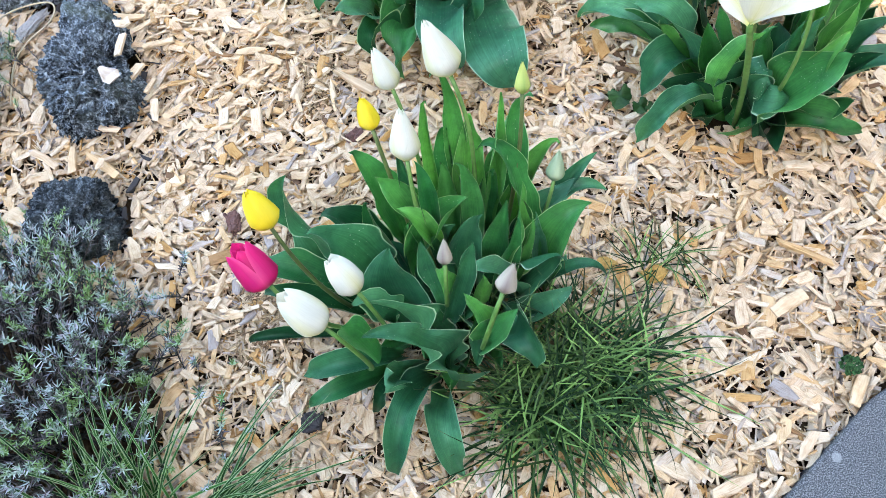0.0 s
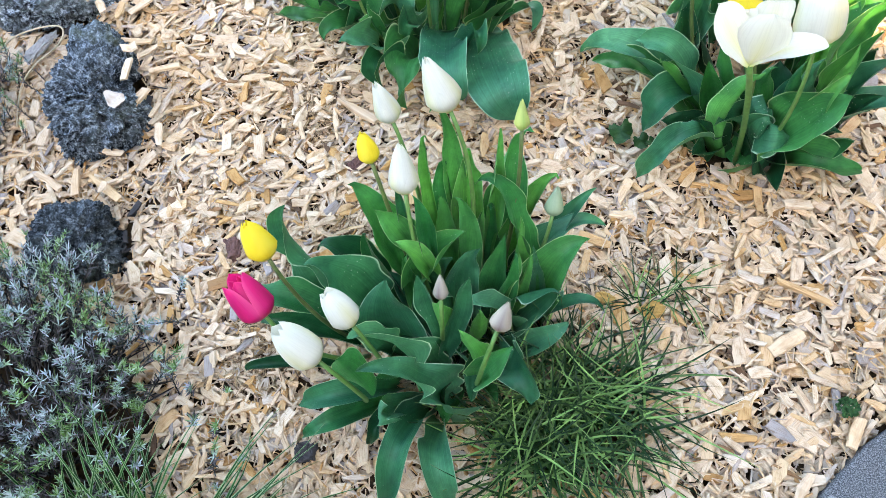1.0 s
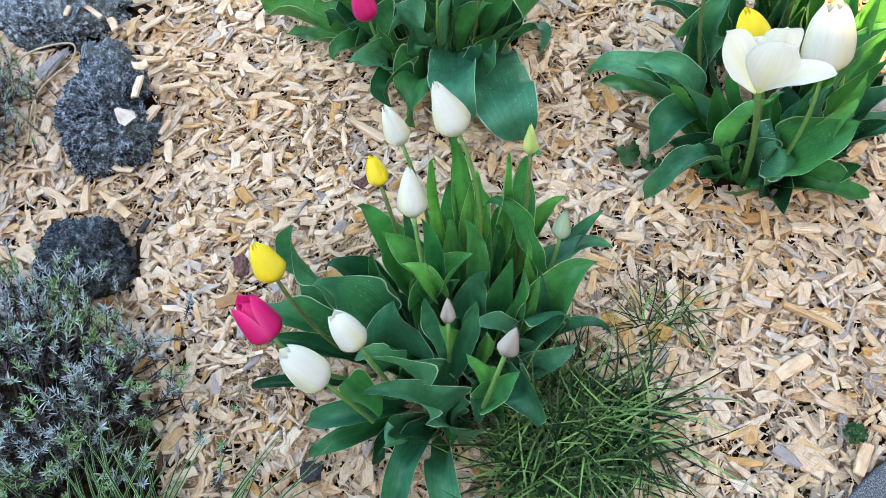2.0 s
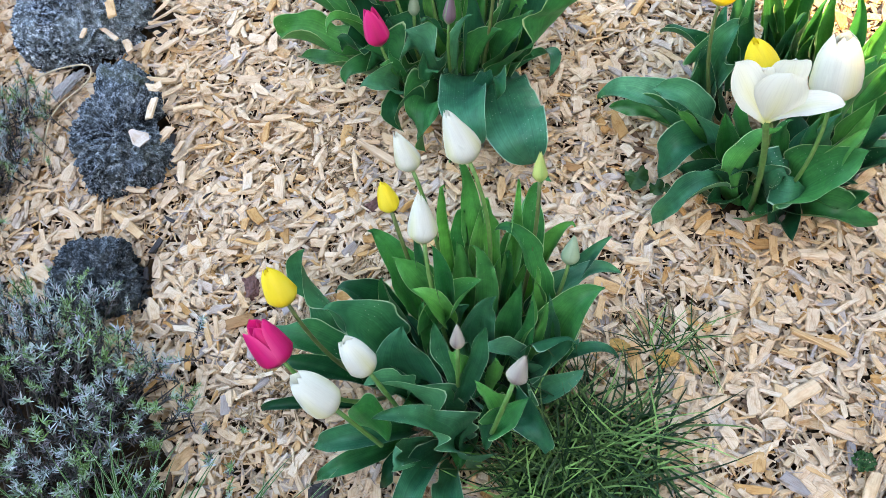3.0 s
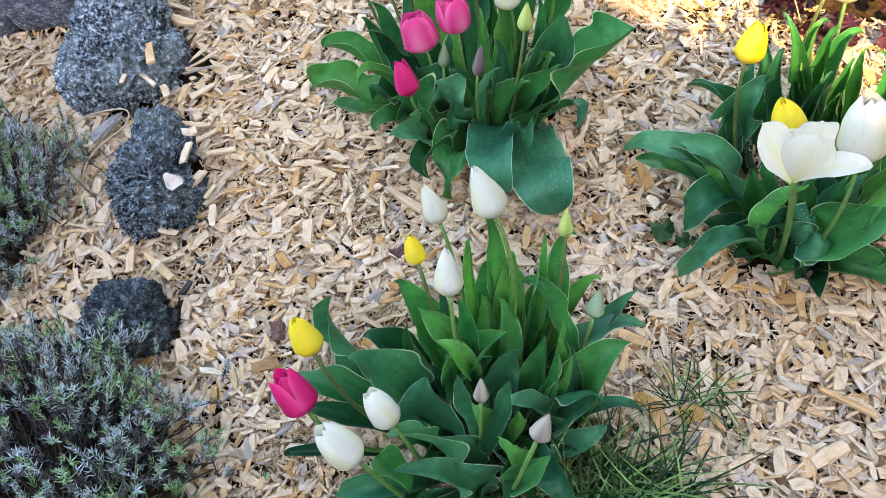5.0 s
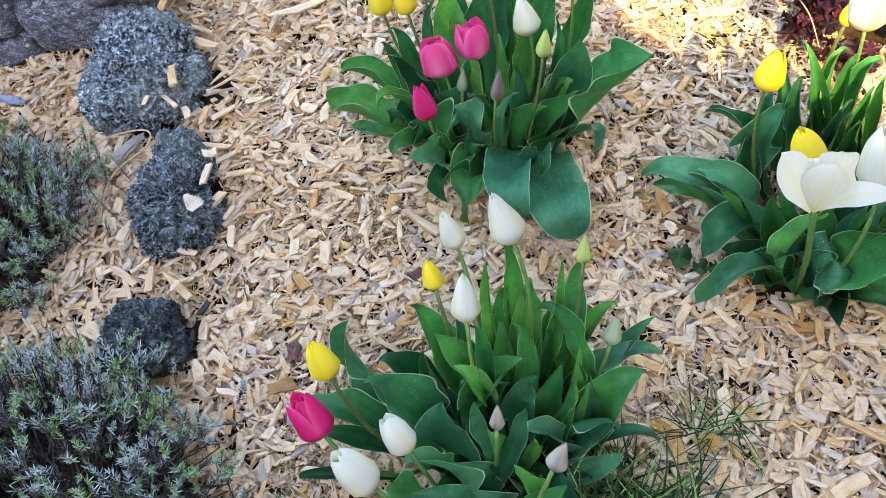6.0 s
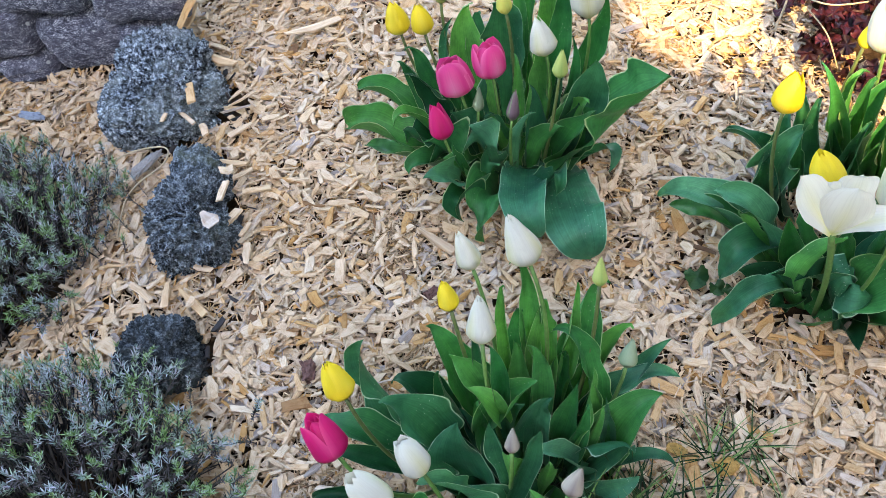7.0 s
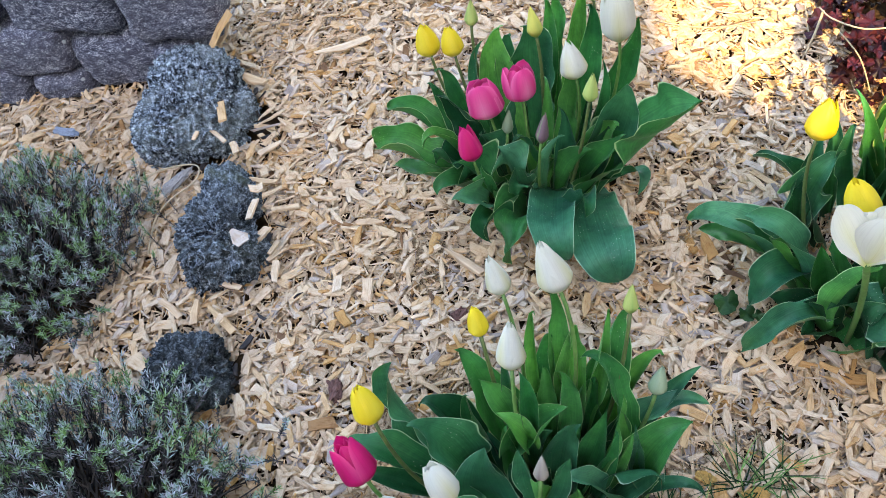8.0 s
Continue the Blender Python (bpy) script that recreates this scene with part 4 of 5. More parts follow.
tulip(clump_b, (0.036, 1.047), (-0.004, 1.028, 0.149), (-0.015, 1.051, 0.210), 0.0197, MAGENTA, .15, 0.003)
tulip(clump_b, (0.039, 1.167), (0.002, 1.228, 0.262), (0.006, 1.237, 0.310), 0.0118, GREENBUD, 0, 0.003)
tulip(clump_b, (0.104, 1.146), (0.110, 1.193, 0.256), (0.102, 1.206, 0.310), 0.0135, YELLOWBUD, 0, 0.003)
tulip(clump_b, (0.140, 1.096), (0.170, 1.110, 0.237), (0.157, 1.130, 0.300), 0.0223, WHITE, 0.03, 0.003)
tulip(clump_b, (0.183, 1.125), (0.241, 1.158, 0.264), (0.233, 1.184, 0.360), 0.0258, WHITE, .16, 0.003)
tulip(clump_b, (0.150, 1.061), (0.187, 1.051, 0.243), (0.194, 1.065, 0.290), 0.0126, GREENBUD, 0, 0.003)
tulip(clump_b, (0.070, 1.069), (0.054, 1.065, 0.168), (0.060, 1.081, 0.210), 0.0098, DULLBUD, 0, 0.003)
tulip(clump_b, (0.103, 1.053), (0.109, 1.039, 0.168), (0.119, 1.059, 0.220), 0.0112, PURPLEBUD, 0, 0.003)
tulip(clump_b, (0.163, 1.205), (0.209, 1.291, 0.240), (0.200, 1.304, 0.300), 0.0154, YELLOWBUD, 0, 0.003)

# third clump, with the open white flower
clump_c = clump((0.600, 0.790, 0.000), LABEL_C)
leaf(clump_c, (0.486, 0.855), (0.404, 0.903, 0.100), (0.341, 0.954, 0.050), (-0.004, -0.026, 0.000), 0.32, 0.12, LEAF_DUSTY)
leaf(clump_c, (0.493, 0.844), (0.416, 0.883, 0.080), (0.358, 0.942, 0.040), (0.001, -0.019, 0.000), 0.32, 0.12)
leaf(clump_c, (0.518, 0.828), (0.459, 0.855, 0.130), (0.413, 0.907, 0.120), (-0.005, -0.023, 0.000), 0.32, 0.12, LEAF_DUSTY)
leaf(clump_c, (0.514, 0.826), (0.453, 0.851, 0.100), (0.435, 0.845, 0.140), (0.016, -0.021, 0.000), 0.32, 0.12)
leaf(clump_c, (0.534, 0.868), (0.451, 0.818, 0.090), (0.420, 0.807, 0.020), (0.012, -0.02, 0.000), .25, .1, LEAF_DUSTY, blunt=1.8)
leaf(clump_c, (0.526, 0.785), (0.466, 0.745, 0.090), (0.395, 0.729, 0.012), (0.003, -0.022, 0.000), .3, .35, LEAF_DUSTY)
leaf(clump_c, (0.535, 0.766), (0.488, 0.748, 0.100), (0.465, 0.752, 0.120), (0.010, -0.011, 0.000), 0.32, 0.12)
leaf(clump_c, (0.545, 0.797), (0.506, 0.802, 0.120), (0.488, 0.808, 0.180), (0.018, -0.002, 0.000), 0.32, 0.12)
leaf(clump_c, (0.545, 0.760), (0.505, 0.739, 0.140), (0.530, 0.731, 0.240), (0.021, 0.007, 0.000), 0.32, 0.12, LEAF_YOUNG_LIT)
leaf(clump_c, (0.565, 0.771), (0.534, 0.753, 0.100), (0.490, 0.733, 0.130), (-0.001, -0.022, 0.012), .5, .1, LEAF_DUSTY)
leaf(clump_c, (0.576, 0.715), (0.559, 0.726, 0.120), (0.604, 0.723, 0.090), (-0.024, 0.008, 0.012), .5, .1, LEAF_DUSTY, blunt=1.8)
leaf(clump_c, (0.557, 0.731), (0.619, 0.720, 0.130), (0.648, 0.708, 0.200), (-0.004, -0.041, 0.000), 0.32, 0.12, LEAF_YOUNG_LIT)
leaf(clump_c, (0.625, 0.737), (0.643, 0.699, 0.050), (0.724, 0.698, 0.020), (-0.011, -0.023, 0.000), 0.32, 0.12)
leaf(clump_c, (0.645, 0.747), (0.677, 0.716, 0.080), (0.681, 0.698, 0.100), (0.008, -0.016, 0.000), 0.32, 0.12)
leaf(clump_c, (0.548, 0.797), (0.510, 0.802, 0.160), (0.500, 0.813, 0.200), (0.010, -0.011, 0.000), 0.32, 0.12)
leaf(clump_c, (0.660, 1.023), (0.568, 0.948, 0.240), (0.541, 0.981, 0.300), (0.015, -0.001, 0.000), .5, .08, LEAF_YOUNG_LIT)
leaf(clump_c, (0.678, 1.031), (0.589, 0.960, 0.250), (0.603, 0.965, 0.290), (-0.007, 0.013, 0.000), .4, .08, LEAF_YOUNG_LIT)
leaf(clump_c, (0.691, 1.023), (0.608, 0.955, 0.240), (0.621, 0.968, 0.270), (-0.007, 0.011, 0.000), .4, .08, LEAF_YOUNG_LIT)
leaf(clump_c, (0.706, 1.021), (0.653, 0.989, 0.200), (0.674, 0.993, 0.230), (-0.003, 0.022, 0.000), .35, .08, LEAF_YOUNG_LIT)
leaf(clump_c, (0.713, 1.007), (0.654, 0.954, 0.180), (0.656, 0.955, 0.220), (-0.011, 0.008, 0.000), .45, .1, LEAF_YOUNG_LIT)
leaf(clump_c, (0.719, 0.993), (0.689, 0.987, 0.150), (0.690, 0.997, 0.200), (-0.010, 0.006, 0.000), .4, .1, LEAF_YOUNG_LIT)
leaf(clump_c, (0.659, 0.999), (0.603, 0.915, 0.200), (0.610, 0.918, 0.240), (-0.010, 0.010, 0.000), .7, .05, LEAF_DUSTY)
leaf(clump_c, (0.686, 0.982), (0.638, 0.921, 0.160), (0.644, 0.926, 0.180), (0.013, -0.007, 0.000), .6, .2)
leaf(clump_c, (0.623, 0.975), (0.552, 0.951, 0.200), (0.557, 0.968, 0.240), (0.014, -0.007, 0.000), .45, .2, LEAF_DUSTY)
leaf(clump_c, (0.636, 0.987), (0.586, 0.960, 0.150), (0.577, 0.959, 0.200), (0.017, -0.001, 0.000), .4, .1)
leaf(clump_c, (0.643, 0.973), (0.614, 0.939, 0.120), (0.600, 0.926, 0.180), (0.014, -0.004, 0.000), .4, .2)
leaf(clump_c, (0.586, 0.992), (0.554, 1.010, 0.170), (0.542, 1.030, 0.200), (0.014, -0.006, 0.000), .45, .15, LEAF_DUSTY)
leaf(clump_c, (0.546, 0.976), (0.530, 0.991, 0.140), (0.537, 1.009, 0.170), (0.018, -0.008, 0.000), .4, .15)
leaf(clump_c, (0.538, 0.963), (0.512, 0.929, 0.160), (0.548, 0.950, 0.200), (-0.018, 0.017, 0.000), .35, .6, LEAF_DUSTY)
leaf(clump_c, (0.523, 0.952), (0.486, 0.933, 0.120), (0.484, 0.937, 0.190), (0.022, -0.003, 0.000), .4, .1)
leaf(clump_c, (0.558, 1.037), (0.489, 1.018, 0.100), (0.457, 1.054, 0.080), (-0.003, -0.015, 0.000), .3, .1, LEAF_DUSTY)
leaf(clump_c, (0.625, 0.766), (0.604, 0.750, 0.170), (0.616, 0.751, 0.230), (-0.008, 0.010, 0.000), .45, .1, LEAF_DUSTY)
leaf(clump_c, (0.618, 0.773), (0.590, 0.755, 0.160), (0.596, 0.757, 0.220), (-0.008, 0.007, 0.000), .45, .1)
leaf(clump_c, (0.608, 0.790), (0.566, 0.778, 0.140), (0.572, 0.775, 0.190), (0.011, -0.005, 0.000), .4, .15)
leaf(clump_c, (0.651, 0.776), (0.630, 0.729, 0.160), (0.657, 0.746, 0.200), (-0.003, 0.015, 0.000), .4, .1, LEAF_YOUNG_LIT)
leaf(clump_c, (0.666, 0.797), (0.653, 0.752, 0.160), (0.658, 0.762, 0.240), (-0.007, 0.009, 0.000), .4, .1, LEAF_YOUNG_LIT)
leaf(clump_c, (0.682, 0.855), (0.654, 0.819, 0.200), (0.655, 0.826, 0.270), (-0.007, 0.008, 0.000), .4, .1, LEAF_YOUNG_LIT)
leaf(clump_c, (0.681, 0.905), (0.645, 0.854, 0.170), (0.649, 0.853, 0.220), (-0.007, 0.009, 0.000), .4, .1)
leaf(clump_c, (0.607, 0.886), (0.552, 0.853, 0.130), (0.522, 0.843, 0.170), (0.004, -0.017, 0.000), .4, .2)
leaf(clump_c, (0.564, 0.941), (0.518, 0.909, 0.100), (0.505, 0.908, 0.130), (0.012, -0.007, 0.000), .35, .1)
leaf(clump_c, (0.669, 0.856), (0.718, 0.905, 0.180), (0.717, 0.881, 0.260), (0.019, 0.010, 0.000), 0.32, 0.12, LEAF_YOUNG_LIT)
leaf(clump_c, (0.694, 0.852), (0.762, 0.897, 0.120), (0.774, 0.865, 0.180), (0.013, -0.013, 0.000), 0.32, 0.12, LEAF_YOUNG_LIT)
leaf(clump_c, (0.662, 0.813), (0.707, 0.829, 0.100), (0.713, 0.792, 0.180), (0.022, -0.008, 0.000), 0.32, 0.12)
leaf(clump_c, (0.653, 0.767), (0.692, 0.750, 0.100), (0.715, 0.737, 0.150), (0.003, -0.015, 0.000), 0.32, 0.12)
leaf(clump_c, (0.700, 0.930), (0.695, 0.921, 0.200), (0.666, 0.931, 0.260), (0.014, -0.004, 0.000), .4, .1, LEAF_YOUNG_LIT)
leaf(clump_c, (0.710, 0.900), (0.712, 0.892, 0.200), (0.709, 0.892, 0.250), (0.015, -0.008, 0.000), .4, .1, LEAF_YOUNG_LIT)
leaf(clump_c, (0.690, 0.860), (0.716, 0.861, 0.150), (0.745, 0.869, 0.180), (-0.001, -0.026, 0.000), .35, .15, LEAF_YOUNG_LIT, blunt=1.8)
leaf(clump_c, (0.680, 0.798), (0.683, 0.782, 0.160), (0.704, 0.790, 0.220), (-0.008, 0.018, 0.000), .4, .1)
leaf(clump_c, (0.670, 0.789), (0.699, 0.772, 0.130), (0.741, 0.784, 0.160), (-0.003, 0.020, 0.000), .4, .1, LEAF_DUSTY)
leaf(clump_c, (0.665, 0.759), (0.709, 0.753, 0.100), (0.775, 0.765, 0.100), (0.003, 0.024, 0.000), .35, .12)
tulip(clump_c, (0.531, 0.870), (0.485, 0.923, 0.269), (0.496, 0.941, 0.330), 0.0214, YELLOW, .04, 0.003)
tulip(clump_c, (0.547, 0.783), (0.511, 0.779, 0.281), (0.490, 0.806, 0.330), 0.0224, YELLOW, .05, 0.003)
tulip(clump_c, (0.586, 0.754), (0.576, 0.730, 0.287), (0.577, 0.767, 0.370), 0.0295, WHITE, .17, 0.003)
tulip(clump_c, (0.681, 1.148), (0.609, 1.015, 0.287), (0.616, 1.021, 0.330), 0.0129, YELLOW, .05, 0.003)
tulip(clump_c, (0.719, 1.104), (0.633, 1.002, 0.288), (0.632, 1.025, 0.370), 0.0274, WHITE, .2, 0.003)
filler(clump_a, 0.1, 0.08, 20, 0.1, 3)
filler(clump_b, 0.1, 0.06, 14, 0.1, 5)
filler(clump_c, 0.12, 0.08, 18, 0.1, 7)
open_tulip(clump_c, (0.555, 0.750), (0.482, 0.693, 0.310),
           [((0.479, 0.719, 0.340), (0.475, 0.724, 0.370), (0.016, -0.003, 0.000), 3.0),
            ((0.458, 0.713, 0.345), (0.437, 0.725, 0.385), (0.021, 0.012, 0.000), 3.2),
            ((0.501, 0.715, 0.352), (0.500, 0.716, 0.390), (0.021, -0.005, 0.000), 3.4),
            ((0.524, 0.693, 0.333), (0.564, 0.688, 0.334), (-0.004, -0.019, 0.000), 1.5),
            ((0.490, 0.697, 0.338), (0.498, 0.710, 0.374), (0.030, -0.008, 0.000), 3.0)])



# ---- lavender ----
def sprig_mesh(seed, length):
    """A lavender shoot: a thin stem with whorls of narrow leaves that close to a tuft at its tip."""
    rnd = random.Random(seed)
    verts, faces, slots = [], [], []
    bend = rnd.uniform(-0.4, 0.4)
    steps = 6
    for i in range(steps + 1):
        s = i / steps
        for k in range(3):
            w = 2.09 * k
            r = 0.0014 * (1 - 0.5 * s)
            verts.append((bend * length * s * s + r * math.cos(w), r * math.sin(w), length * s))
    for i in range(steps):
        for k in range(3):
            faces.append((i * 3 + k, i * 3 + (k + 1) % 3, i * 3 + 3 + (k + 1) % 3, i * 3 + 3 + k))
            slots.append(1)
    whorls = 8
    for i in range(whorls):
        s = 0.3 + 0.7 * (i / (whorls - 1)) ** 0.85
        at = Vector((bend * length * s * s, 0, length * s))
        count = 5 if i < whorls - 3 else 7
        for k in range(count):
            a = 6.283 * (k / count + 0.13 * i) + rnd.uniform(-0.3, 0.3)
            lean = rnd.uniform(0.45, 1.05) if i < whorls - 2 else rnd.uniform(0.15, 0.95)
            d = Vector((math.cos(a) * math.sin(lean), math.sin(a) * math.sin(lean), math.cos(lean)))
            n_len = rnd.uniform(0.008, 0.018) * (0.85 if i > whorls - 3 else 1.0)
            side = d.cross(Vector((0, 0, 1))).normalized() * 0.0011
            curl = Vector((0, 0, rnd.uniform(-0.002, 0.003)))
            o = len(verts)
            mid, end = at + d * n_len * 0.5, at + d * n_len + curl
            fold = d.cross(side).normalized() * 0.0005
            verts += [at - side * 0.6, at + side * 0.6, mid - side, mid - fold, mid + side, end - side * 0.35, end + side * 0.35]
            faces += [(o, o + 1, o + 3), (o, o + 3, o + 2), (o + 1, o + 4, o + 3), (o + 2, o + 3, o + 5), (o + 3, o + 4, o + 6), (o + 3, o + 6, o + 5)]
            # the lower whorls get the colour with shade painted in
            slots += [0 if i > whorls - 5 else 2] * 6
    return mesh_from("sprig", verts, faces, [NEEDLE, TWIG, NEEDLE_SHADED], slots=slots, smooth=False)


SPRIGS = [sprig_mesh(i, 0.075 + 0.006 * i) for i in range(10)]


def lavender(centre, rx, ry, high, count, seed, label, extra=()):
    rnd = random.Random(seed)
    bush = tagged(new("lavender_bush"), label, "lavender", "lavender bushes")
    bush.matrix_basis = pose(*centre, 0)
    twv, twf = [], []
    spots = []
    while len(spots) < count:
        x, y = rnd.uniform(-1, 1), rnd.uniform(-1, 1)
        r = math.hypot(x, y)
        if r < 1 + 0.22 * noise.noise((x * 3, y * 3, seed)) and (y > 0.45 or noise.noise((x * 2.6, y * 2.6, seed + 5)) > rnd.uniform(-1.1, 0.0)):
            spots.append((x, y, r))
    for x, y, r in spots:
        tip_z = high * (1.0 - 0.42 * r ** 2.5) * rnd.uniform(0.72, 1.08)
        me = rnd.choice(SPRIGS)
        ob = new("sprig", me)
        tilt = Vector((x * 0.5 + rnd.uniform(-0.45, 0.45), y * 0.5 + rnd.uniform(-0.45, 0.45), 1.0)).normalized()
        size = rnd.uniform(0.7, 1.0)
        length = me.vertices[18].co.z * size
        tip = Vector((centre[0] + x * rx, centre[1] + y * ry, tip_z))
        foot = tip - tilt * length
        ob.matrix_basis = Matrix.Translation(foot) @ tilt.to_track_quat("Z", "Y").to_matrix().to_4x4() @ pose(0, 0, 0, 0, 0, rnd.uniform(0, 360)) @ Matrix.Scale(size, 4)
        under(ob, bush)
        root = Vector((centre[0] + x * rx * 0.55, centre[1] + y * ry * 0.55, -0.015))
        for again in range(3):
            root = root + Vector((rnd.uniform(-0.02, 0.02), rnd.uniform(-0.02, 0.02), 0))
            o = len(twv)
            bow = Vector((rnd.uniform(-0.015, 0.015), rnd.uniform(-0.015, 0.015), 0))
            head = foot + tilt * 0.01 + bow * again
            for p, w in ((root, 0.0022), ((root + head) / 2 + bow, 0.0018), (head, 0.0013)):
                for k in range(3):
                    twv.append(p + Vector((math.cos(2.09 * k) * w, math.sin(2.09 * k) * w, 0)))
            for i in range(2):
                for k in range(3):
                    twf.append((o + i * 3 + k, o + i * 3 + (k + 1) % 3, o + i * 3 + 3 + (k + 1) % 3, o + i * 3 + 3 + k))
    # the sprigs too crowded to tell apart, in one mesh
    mv, mf, ms = [], [], []
    for i in range(count + 300):
        while True:
            x, y = rnd.uniform(-1, 1), rnd.uniform(-1, 1)
            r = math.hypot(x, y)
            if r < 1 + 0.22 * noise.noise((x * 3, y * 3, seed)) and (y > 0.45 or noise.noise((x * 2.6, y * 2.6, seed + 5)) > rnd.uniform(-1.1, 0.0)):
                break
        me = rnd.choice(SPRIGS)
        tilt = Vector((x * 0.5 + rnd.uniform(-0.5, 0.5), y * 0.5 + rnd.uniform(-0.5, 0.5), 1.0)).normalized()
        size = rnd.uniform(0.65, 0.95)
        tip = Vector((centre[0] + x * rx, centre[1] + y * ry, high * (1.0 - 0.55 * r ** 2.5) * rnd.uniform(0.55, 0.95)))
        m = Matrix.Translation(tip - tilt * me.vertices[18].co.z * size) @ tilt.to_track_quat("Z", "Y").to_matrix().to_4x4() @ pose(0, 0, 0, 0, 0, rnd.uniform(0, 360)) @ Matrix.Scale(size, 4)
        o = len(mv)
        mv += [m @ v.co for v in me.vertices]
        mf += [tuple(o + k for k in p.vertices) for p in me.polygons]
        ms += [p.material_index for p in me.polygons]
    tagged(part("sprig_mass", mesh_from("sprig_mass", mv, mf, [NEEDLE, TWIG, NEEDLE_SHADED], slots=ms, smooth=False), bush, "crowded grey-green shoots"), kind="stuff")
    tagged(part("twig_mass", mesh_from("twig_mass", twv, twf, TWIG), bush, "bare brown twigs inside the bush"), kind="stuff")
    for x, y, z in extra:
        me = rnd.choice(SPRIGS)
        ob = new("sprig", me)
        tilt = Vector((rnd.uniform(-0.3, 0.5), rnd.uniform(-0.2, 0.2), 1)).normalized()
        length = me.vertices[18].co.z
        size = max(0.5, (z + 0.02) / length)
        ob.matrix_basis = Matrix.Translation(Vector((x, y, z)) - tilt * length * size) @ tilt.to_track_quat("Z", "Y").to_matrix().to_4x4() @ Matrix.Scale(size, 4)
        under(ob, bush)
    return bush


lavender((-0.61, 0.405), 0.325, 0.3, 0.175, 300, 4, "grey-green lavender bush with dry twigs beside the rocks",
         [(-0.215, 0.455, 0.06), (-0.235, 0.34, 0.06), (-0.2, 0.36, 0.05), (-0.24, 0.29, 0.06), (-0.29, 0.6, 0.07), (-0.26, 0.42, 0.06), (-0.245, 0.385, 0.07), (-0.225, 0.31, 0.05), (-0.33, 0.56, 0.08)])
lavender((-0.94, 0.95), 0.3, 0.255, 0.15, 300, 8, "second lavender bush, blue-grey, in front of the stone wall",
         [(-0.62, 1.08, 0.06), (-0.6, 0.95, 0.06), (-0.63, 0.98, 0.07), (-0.66, 1.12, 0.07), (-0.58, 1.0, 0.05), (-0.69, 1.155, 0.07), (-0.68, 1.13, 0.06), (-0.62, 1.03, 0.07), (-0.97, 1.24, 0.06), (-0.95, 1.23, 0.05)])


# ---- grasses ----
def grass(name, roots, count, length, width, droop, mat, label, seed, aim=None, single=False):
    """Arching blades from the roots; aim: a direction they lean to, or None for all round; single: each blade a part."""
    rnd = random.Random(seed)
    verts, faces, uvs = [], [], []
    steps = 9
    if single:
        tuft = tagged(new(name), label, "grass")
        tuft.matrix_basis = pose(roots[0][0], roots[0][1], 0)
    for i in range(count):
        x, y, spread = rnd.choice(roots)
        a, r = rnd.uniform(0, 6.283), spread * math.sqrt(rnd.random())
        p = Vector((x + r * math.cos(a), y + r * math.sin(a), -0.01))
        lean = rnd.uniform(0, 6.283) if aim is None else math.atan2(aim[1], aim[0]) + rnd.gauss(0, aim[2])
        total = length * rnd.uniform(0.6, 1.15)
        pitch = radians(rnd.uniform(22, 72)) if aim is None else radians(rnd.uniform(30, 75))
        fall = radians(droop) * rnd.uniform(0.5, 1.3)
        swing = rnd.uniform(-0.8, 0.8)
        o = len(verts)
        for j in range(steps + 1):
            s = j / steps
            w = width * (1 - s ** 2.2) * rnd.uniform(0.9, 1.1) * 0.5 + 0.0001
            side = Vector((-math.sin(lean), math.cos(lean), 0)) * w
            verts += [p - side, p - Vector((0, 0, w * 0.5)), p + side]
            uvs += [(0, s), (0.5, s), (1, s)]
            pt, ln = pitch - fall * s, lean + swing * s
            p = p + Vector((math.cos(ln) * math.cos(pt), math.sin(ln) * math.cos(pt), math.sin(pt))) * (total / steps)
            p.z = max(p.z, 0.004 + 0.008 * rnd.random())
        for j in range(steps):
            for k in range(2):
                faces.append((o + j * 3 + k, o + j * 3 + k + 1, o + j * 3 + k + 4, o + j * 3 + k + 3))
        if single:
            part("blade", mesh_from("blade", verts, faces, mat, uvs), tuft)
            verts, faces, uvs = [], [], []
    if single:
        return tuft
    return tagged(new(name, mesh_from(name, verts, faces, mat, uvs)), label, "grass", kind="stuff")


grass("grass_tuft", [(0.19, 0.37, 0.06), (0.23, 0.36, 0.07), (0.27, 0.37, 0.07), (0.18, 0.31, 0.05), (0.31, 0.385, 0.05), (0.22, 0.42, 0.05)], 560, 0.16, 0.0032, 75, GRASS, "tuft of fine dark green grass beside the tulips", 11)
grass("wispy_grass", [(0.388, 0.53, 0.014), (0.42, 0.545, 0.012), (0.36, 0.525, 0.01)], 54, 0.1, 0.0019, 85, GRASS, "thin wisps of grass in the wood chips", 13, None, True)
grass("striped_sedge", [(-0.33, 0.25, 0.03), (-0.4, 0.25, 0.03)], 46, 0.27, 0.0046, 70, SEDGE, "striped green and white sedge in front of lavender", 17, (-0.2, 1.0, 0.55), True)
grass("striped_sedge", [(-0.26, 0.25, 0.02)], 30, 0.24, 0.0046, 85, SEDGE, "striped sedge that leans over the wood chips", 19, (1.0, 0.25, 0.25), True)


# ---- burgundy plant, weeds, dry stalks and loose bark ----
def lobed_leaf(owner, place, size, tilt, turn, mat, lobes=5):
    verts, faces, uvs = [(0, 0, 0)], [], [(0.5, 0)]
    rim = 30
    rnd = random.Random(int(turn * 10 + size * 1000))
    for ring in (0.35, 0.7, 1.0):
        for i in range(rim):
            a = 6.283 * i / rim
